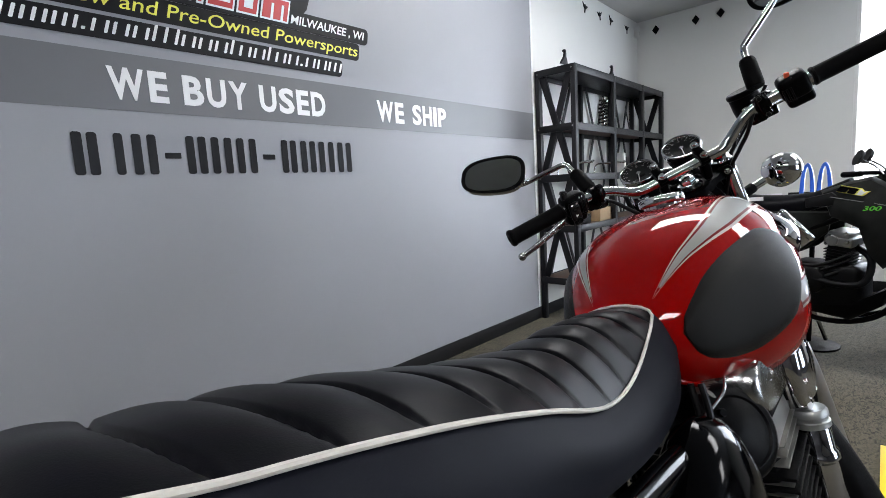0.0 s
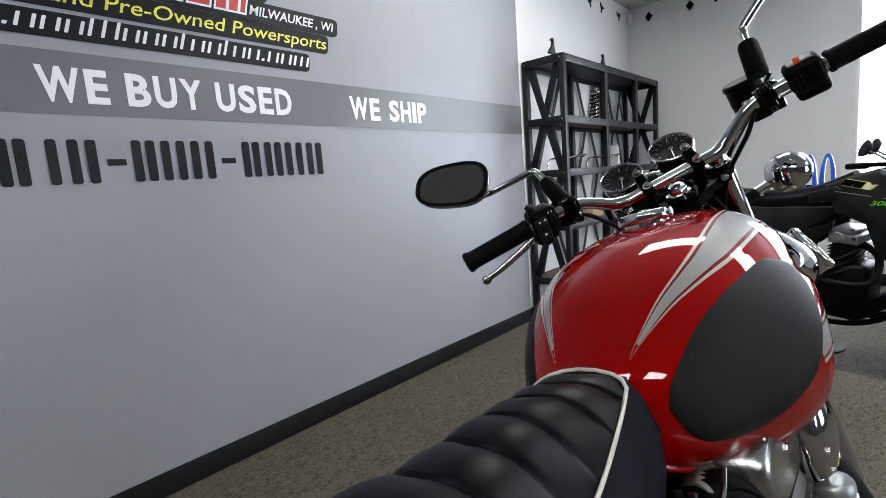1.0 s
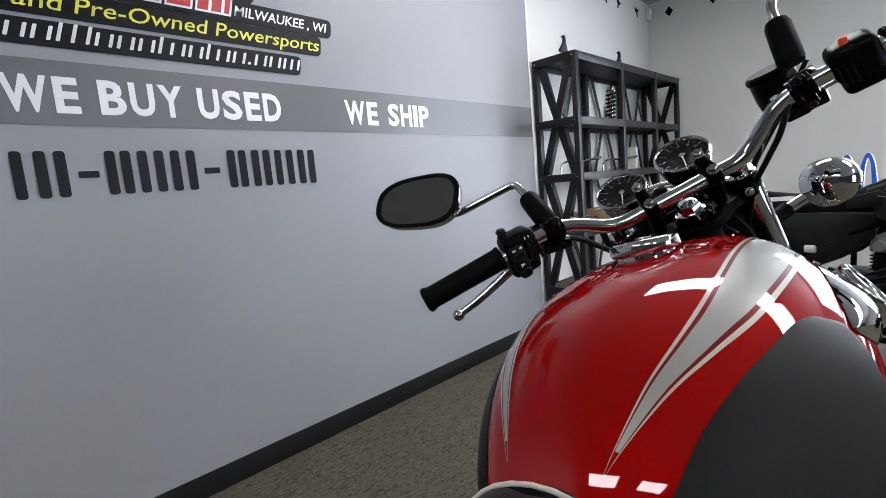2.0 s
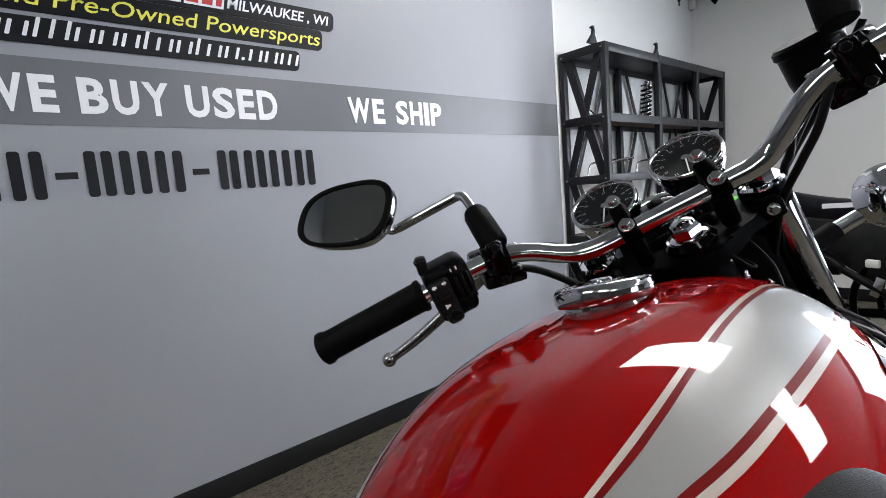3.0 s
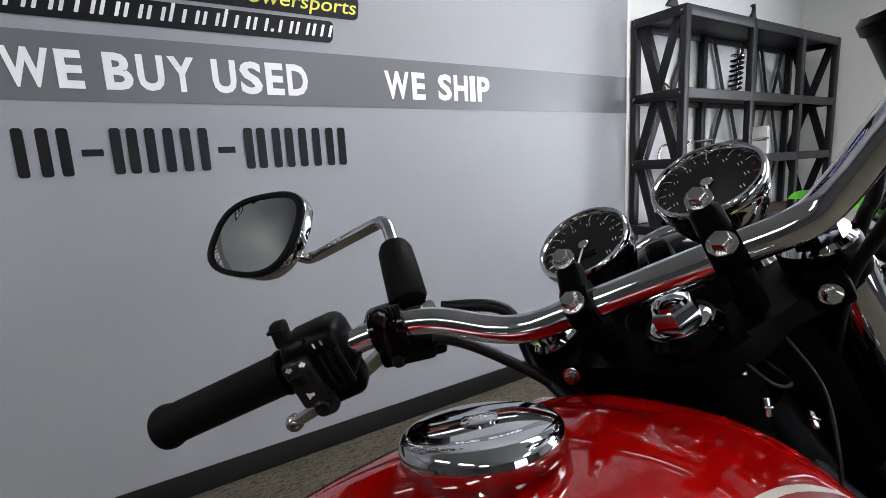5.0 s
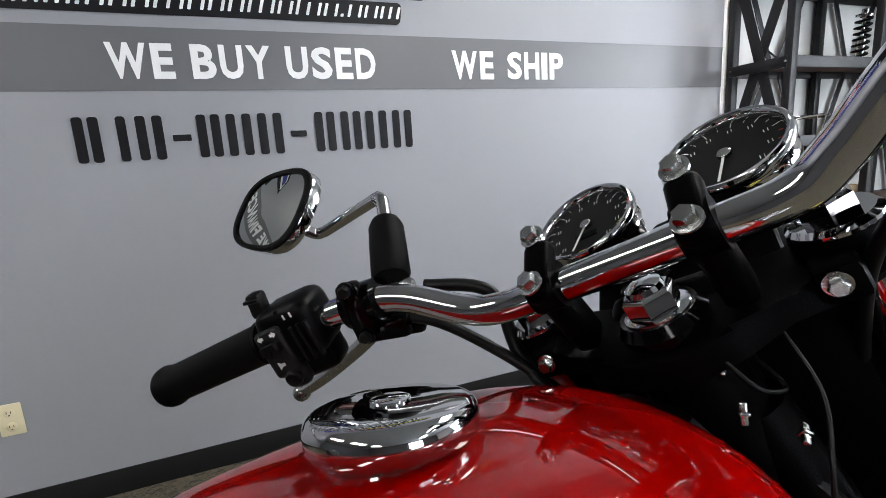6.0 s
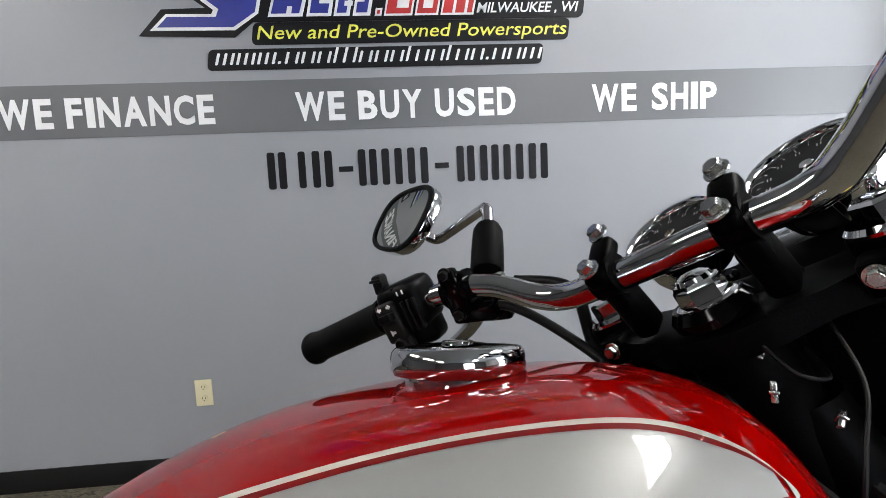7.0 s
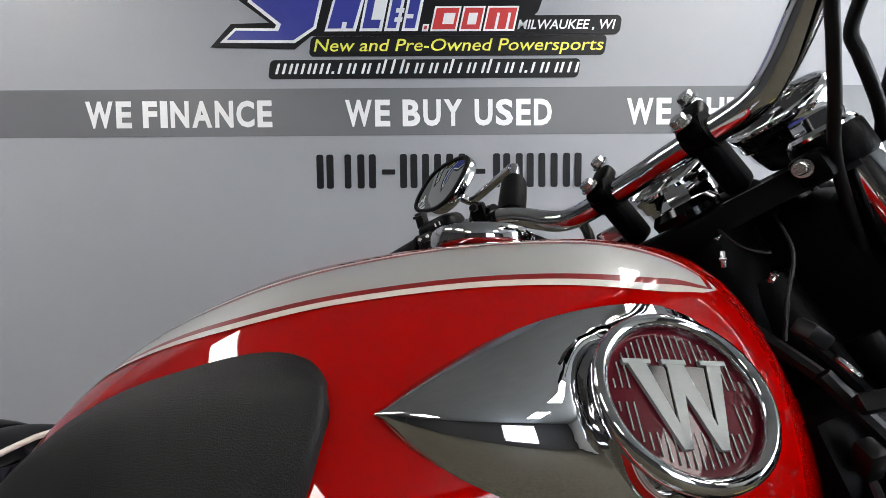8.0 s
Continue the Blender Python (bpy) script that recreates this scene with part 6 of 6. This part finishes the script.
        part("mirror_stem", tube(B(), smooth_path([(0.33, -0.075 - s * 0.035, 1.06), (0.29, -0.06 - s * 0.03, 1.10), (0.235, -0.055 - s * 0.03, 1.135)], 5), 0.004, 8), STEEL, t)
        part("mirror", lathe(B(), [(0.0, -0.018), (0.032, -0.013), (0.040, 0.0), (0.040, 0.004), (0.0, 0.005)], 28, pose(0.225, -0.055 - s * 0.05, 1.150, 0, -66, 40)), SWITCH_GREY, t, "round mirror")
        part("grip", tube(B(), [(0.31, s * 0.28, 1.055), (0.28, s * 0.40, 1.05)], 0.016, 14), RUBBER, t, m=TURN)
    part("engine", box(B(), 0.34, 0.19, 0.26, pose(0.07, 0, 0.46), 0.035, 3), FIN_BLACK, t, "black cast engine")
    barrel = part("cylinder", box(B(), 0.11, 0.12, 0.10, pose(0.13, 0, 0.64, 0, 8), 0.012), FIN_BLACK, t)
    for k in range(5):
        part("fin", box(B(), 0.125, 0.135, 0.004, pose(0.13, 0, 0.60 + 0.016 * k, 0, 8), 0.001), FIN_BLACK, barrel)
    bm = box(B(), 0.13, 0.15, 0.055, pose(0.135, 0, 0.715, 0, 8), 0.012, 3)
    box(bm, 0.10, 0.165, 0.030, pose(0.140, 0, 0.752, 0, 8), 0.010, 3)
    lathe(bm, [(0.030, 0), (0.030, 0.165), (0.024, 0.170)], 20, pose(0.11, 0.083, 0.722, 90))
    head = part("cylinder_head", bm, SATIN, t, "light cast alloy cylinder head")
    for bx, bz in ((0.085, 0.705), (0.180, 0.715), (0.105, 0.752), (0.175, 0.758)):
        part("head_bolt", hex_bolt(B(), along((bx, -0.080, bz), (bx, -0.2, bz)), 0.007), STEEL, head)
    for pz, pr in ((0.60, 0.009), (0.57, 0.007), (0.53, 0.011)):
        part("coolant_hose", tube(B(), smooth_path([(-0.08, -0.09, pz), (0.03, -0.105, pz - 0.02), (0.12, -0.095, pz + 0.01), (0.20, -0.06, pz + 0.06)], 6), pr, 10), CABLE, t)
    bm = skin(B(), 0, [(-0.12, 0.33), (0.20, 0.30), (0.33, 0.40), (0.36, 0.50), (0.31, 0.47), (0.18, 0.36)], 0.06, 0.05)
    skin(bm, 0, [(-0.12, 0.33), (0.20, 0.30), (0.33, 0.40), (0.36, 0.50), (0.31, 0.47), (0.18, 0.36)], -0.06, 0.05)
    part("skid_plate", bm, PLASTIC, t, "black plastic skid plate")
    part("exhaust", tube(B(), smooth_path([(0.19, 0, 0.68), (0.27, -0.05, 0.62), (0.24, -0.105, 0.50), (0.02, -0.12, 0.52), (-0.25, -0.13, 0.66)], 8), 0.017, 14), FIN_BLACK, t)
    part("silencer", lathe(B(), [(0.025, 0), (0.05, 0.05), (0.055, 0.36), (0.03, 0.40)], 20, along((-0.25, -0.14, 0.66), (-0.62, -0.16, 0.82))), PLASTIC, t)
    part("handlebar", tube(B(), smooth_path([(0.28, -0.40, 1.05), (0.33, -0.22, 1.06), (0.41, -0.09, 1.05), (0.41, 0.09, 1.05), (0.33, 0.22, 1.06), (0.28, 0.40, 1.05)], 6), 0.011, 12), PLASTIC, t, m=TURN)
    part("bar_pad", tube(B(), [(0.37, -0.13, 1.07), (0.37, 0.13, 1.07)], 0.025, 14), RUBBER, t, m=TURN)
    part("headlamp_cowl", skin(B(), 0, [(0.50, 1.10), (0.62, 1.04), (0.64, 0.88), (0.56, 0.86), (0.50, 0.95)], 0.07, 0.02), CAMO, t, m=TURN)
    part("headlamp_cowl", skin(B(), 0, [(0.50, 1.10), (0.62, 1.04), (0.64, 0.88), (0.56, 0.86), (0.50, 0.95)], -0.07, 0.02), CAMO, t, m=TURN)
    for x0, x1, z0, z1, w, mt in ((0.50, 1.05, 0.80, 0.74, 0.09, CAMO), (-1.02, -0.52, 0.98, 0.87, 0.10, GREEN_PLASTIC)):
        secs = []
        for i in range(13):
            u = i / 12
            x, z = x0 + (x1 - x0) * u, z0 + (z1 - z0) * u + 0.05 * math.sin(math.pi * u)
            secs.append([(x, w * q * (0.6 + 0.4 * math.sin(math.pi * min(1, 0.25 + u * 0.75))), z - 0.035 * abs(q) ** 2.5) for q in [-1 + k / 5 for k in range(11)]])
        bm = B()
        rings(bm, secs, False, False)
        bmesh.ops.solidify(bm, geom=bm.faces[:], thickness=0.004)
        part("mudguard", bm, mt, t, "plastic mudguard", TURN if x0 > 0 else None)
    part("side_stand", tube(B(), [(-0.10, 0.12, 0.36), (-0.06, 0.22, 0.14), (-0.05, 0.27, 0.036)], 0.011, 10), STEEL, t)
    part("chain_guard", box(B(), 0.40, 0.012, 0.03, pose(-0.45, 0.11, 0.43, 0, 10), 0.003), PLASTIC, t)
    part("bracket", box(B(), 0.035, 0.012, 0.09, pose(-0.12, -0.135, 0.60, 0, 18), 0.004), STEEL, t)
    part("bracket", box(B(), 0.05, 0.02, 0.035, pose(-0.14, -0.13, 0.70), 0.006), WHITE_CARD, t)
    return t


dirt_bike(pose(2.70, -1.84, 0, 0, 0, -108) @ pose(0, 0, 0, 3) @ Matrix.Scale(1.02, 4), "dark camouflage off-road motorcycle with black seat on the carpet")

# blue looped straps hanging from a tie-down stand
stand = thing("tie_down_stand", pose(2.99, -1.79, 0), "slim black stand with two blue looped straps", "stand")
part("pole", tube(B(), [(0, 0, 0.02), (0, 0, 0.98)], 0.014, 12), PLASTIC, stand)
part("base", lathe(B(), [(0.16, 0), (0.16, 0.012), (0.02, 0.025)], 28), PLASTIC, stand)
part("bar", tube(B(), [(0, -0.13, 0.97), (0, 0.13, 0.97)], 0.012, 12), PLASTIC, stand)
for y in (-0.050, 0.035):
    bm = B()
    secs = []
    for k in range(25):
        a = math.pi * k / 24
        secs.append([(0.02 * q, y + (0.016 + 0.036 * w) * math.cos(a), 0.97 + (0.165 + 0.040 * w) * math.sin(a)) for q, w in ((-1, 0), (1, 0), (1, 0.6), (-1, 0.6))])
    rings(bm, secs)
    part("strap", bm, BLUE_PLASTIC, stand, "blue webbing strap loop")


# ---------------------------------------------------------------- quad bike beside the window


def quad_bike(m):
    t = thing("quad_bike", m, "dark blue quad bike with black racks parked beside the window", "quad bike")
    for x, y in ((0.62, 0.42), (0.62, -0.42), (-0.60, 0.40), (-0.60, -0.40)):
        w = part("wheel", lathe(B(), [(0.03, -0.05), (0.12, -0.06), (0.15, -0.09), (0.16, -0.09), (0.15, -0.03), (0.15, 0.03), (0.16, 0.09), (0.15, 0.09), (0.12, 0.06), (0.03, 0.05)], 28, pose(x, y, 0.30, 90)), FIN_BLACK, t)
        bm = lathe(B(), [(0.155, -0.09), (0.22, -0.115), (0.275, -0.105), (0.295, -0.07), (0.30, 0.0), (0.295, 0.07), (0.275, 0.105), (0.22, 0.115), (0.155, 0.09)], 40, pose(x, y, 0.30, 90), False)
        for k in range(18):
            a = 2 * math.pi * k / 18
            for e in (-1, 1):
                box(bm, 0.05, 0.08, 0.02, pose(x + 0.30 * math.cos(a + 0.08 * e), y + 0.052 * e, 0.30 + 0.30 * math.sin(a + 0.08 * e)) @ pose(0, 0, 0, 0, 90 - math.degrees(a)))
        part("tyre", bm, RUBBER, w, "knobbly black balloon tyre")
    part("chassis", box(B(), 1.20, 0.36, 0.24, pose(0, 0, 0.42), 0.05, 3), FIN_BLACK, t)
    for s in (1, -1):
        part("footwell", box(B(), 0.52, 0.20, 0.03, pose(0.02, s * 0.36, 0.34), 0.01), PLASTIC, t)
        part("nerf_bar", tube(B(), smooth_path([(-0.28, s * 0.38, 0.36), (-0.24, s * 0.50, 0.38), (0.26, s * 0.50, 0.38), (0.32, s * 0.38, 0.36)], 6), 0.016, 12), STEEL, t, "bare steel side bar")
    for x0, x1, z0 in ((0.26, 0.95, 0.68), (-0.95, -0.24, 0.70)):
        secs = []
        for i in range(15):
            u = i / 14
            x = x0 + (x1 - x0) * u
            z = z0 + 0.10 * math.sin(math.pi * (0.15 + 0.7 * u))
            secs.append([(x, 0.54 * q, z - 0.16 * abs(q) ** 4) for q in [-1 + k / 8 for k in range(17)]])
        rings(bm := B(), secs, False, False)
        bmesh.ops.solidify(bm, geom=bm.faces[:], thickness=0.006)
        part("fender", bm, ATV_BLUE, t, "dark blue plastic fender")
        for y in (-0.36, -0.12, 0.12, 0.36):
            part("rack_tube", tube(B(), [(x0 + 0.06, y, z0 + 0.15), (x1 - 0.06, y, z0 + 0.15)], 0.011, 10), RACK_PAINT, t)
        for x in (x0 + 0.08, x1 - 0.08):
            part("rack_tube", tube(B(), smooth_path([(x, -0.38, z0 + 0.04), (x, -0.36, z0 + 0.15), (x, 0.36, z0 + 0.15), (x, 0.38, z0 + 0.04)], 5), 0.012, 10), RACK_PAINT, t)
    secs = []
    for i in range(17):
        u = i / 16
        x = -0.58 + 0.74 * u
        w = 0.15 - 0.03 * u
        zt = 0.86 - 0.05 * math.sin(math.pi * u)
        secs.append([(x, w * math.cos(a), zt - 0.06 + 0.06 * math.sin(a)) for a in [math.pi * k / 10 for k in range(11)]] + [(x, -w, zt - 0.16), (x, w, zt - 0.16)])
    rings(bm := B(), secs)
    part("seat", bm, SEAT_VINYL, t, "black vinyl saddle", sharp=55)
    part("fuel_tank", box(B(), 0.34, 0.26, 0.20, pose(0.30, 0, 0.78, 0, -8), 0.07, 4), ATV_BLUE, t)
    part("handlebar", tube(B(), smooth_path([(0.20, -0.40, 1.08), (0.26, -0.20, 1.10), (0.34, -0.06, 1.00), (0.34, 0.06, 1.00), (0.26, 0.20, 1.10), (0.20, 0.40, 1.08)], 6), 0.012, 12), PLASTIC, t)
    part("dash_pod", box(B(), 0.14, 0.18, 0.10, pose(0.36, 0, 1.04, 0, -20), 0.03, 3), PLASTIC, t)
    for s in (1, -1):
        part("grip", tube(B(), [(0.222, s * 0.31, 1.09), (0.197, s * 0.42, 1.08)], 0.017, 12), RUBBER, t)
        part("headlamp", box(B(), 0.05, 0.14, 0.07, pose(0.94, s * 0.26, 0.66, 0, -12), 0.02, 3), STEEL, t)
    part("bumper", tube(B(), smooth_path([(0.80, -0.30, 0.40), (1.02, -0.28, 0.52), (1.02, 0.28, 0.52), (0.80, 0.30, 0.40)], 6), 0.016, 12), RACK_PAINT, t)
    part("flag_pole", tube(B(), [(-0.83, -0.32, 0.78), (-0.85, -0.33, 1.78)], 0.006, 8), PLASTIC, t)
    part("flag_sleeve", tube(B(), [(-0.839, -0.325, 1.22), (-0.840, -0.325, 1.24), (-0.843, -0.327, 1.44), (-0.846, -0.329, 1.52)], [0.010, 0.030, 0.026, 0.010], 14), PLASTIC, t, "rolled black cloth sleeve")
    return t


quad_bike(pose(3.74, -3.26, 0, 0, 0, -90))
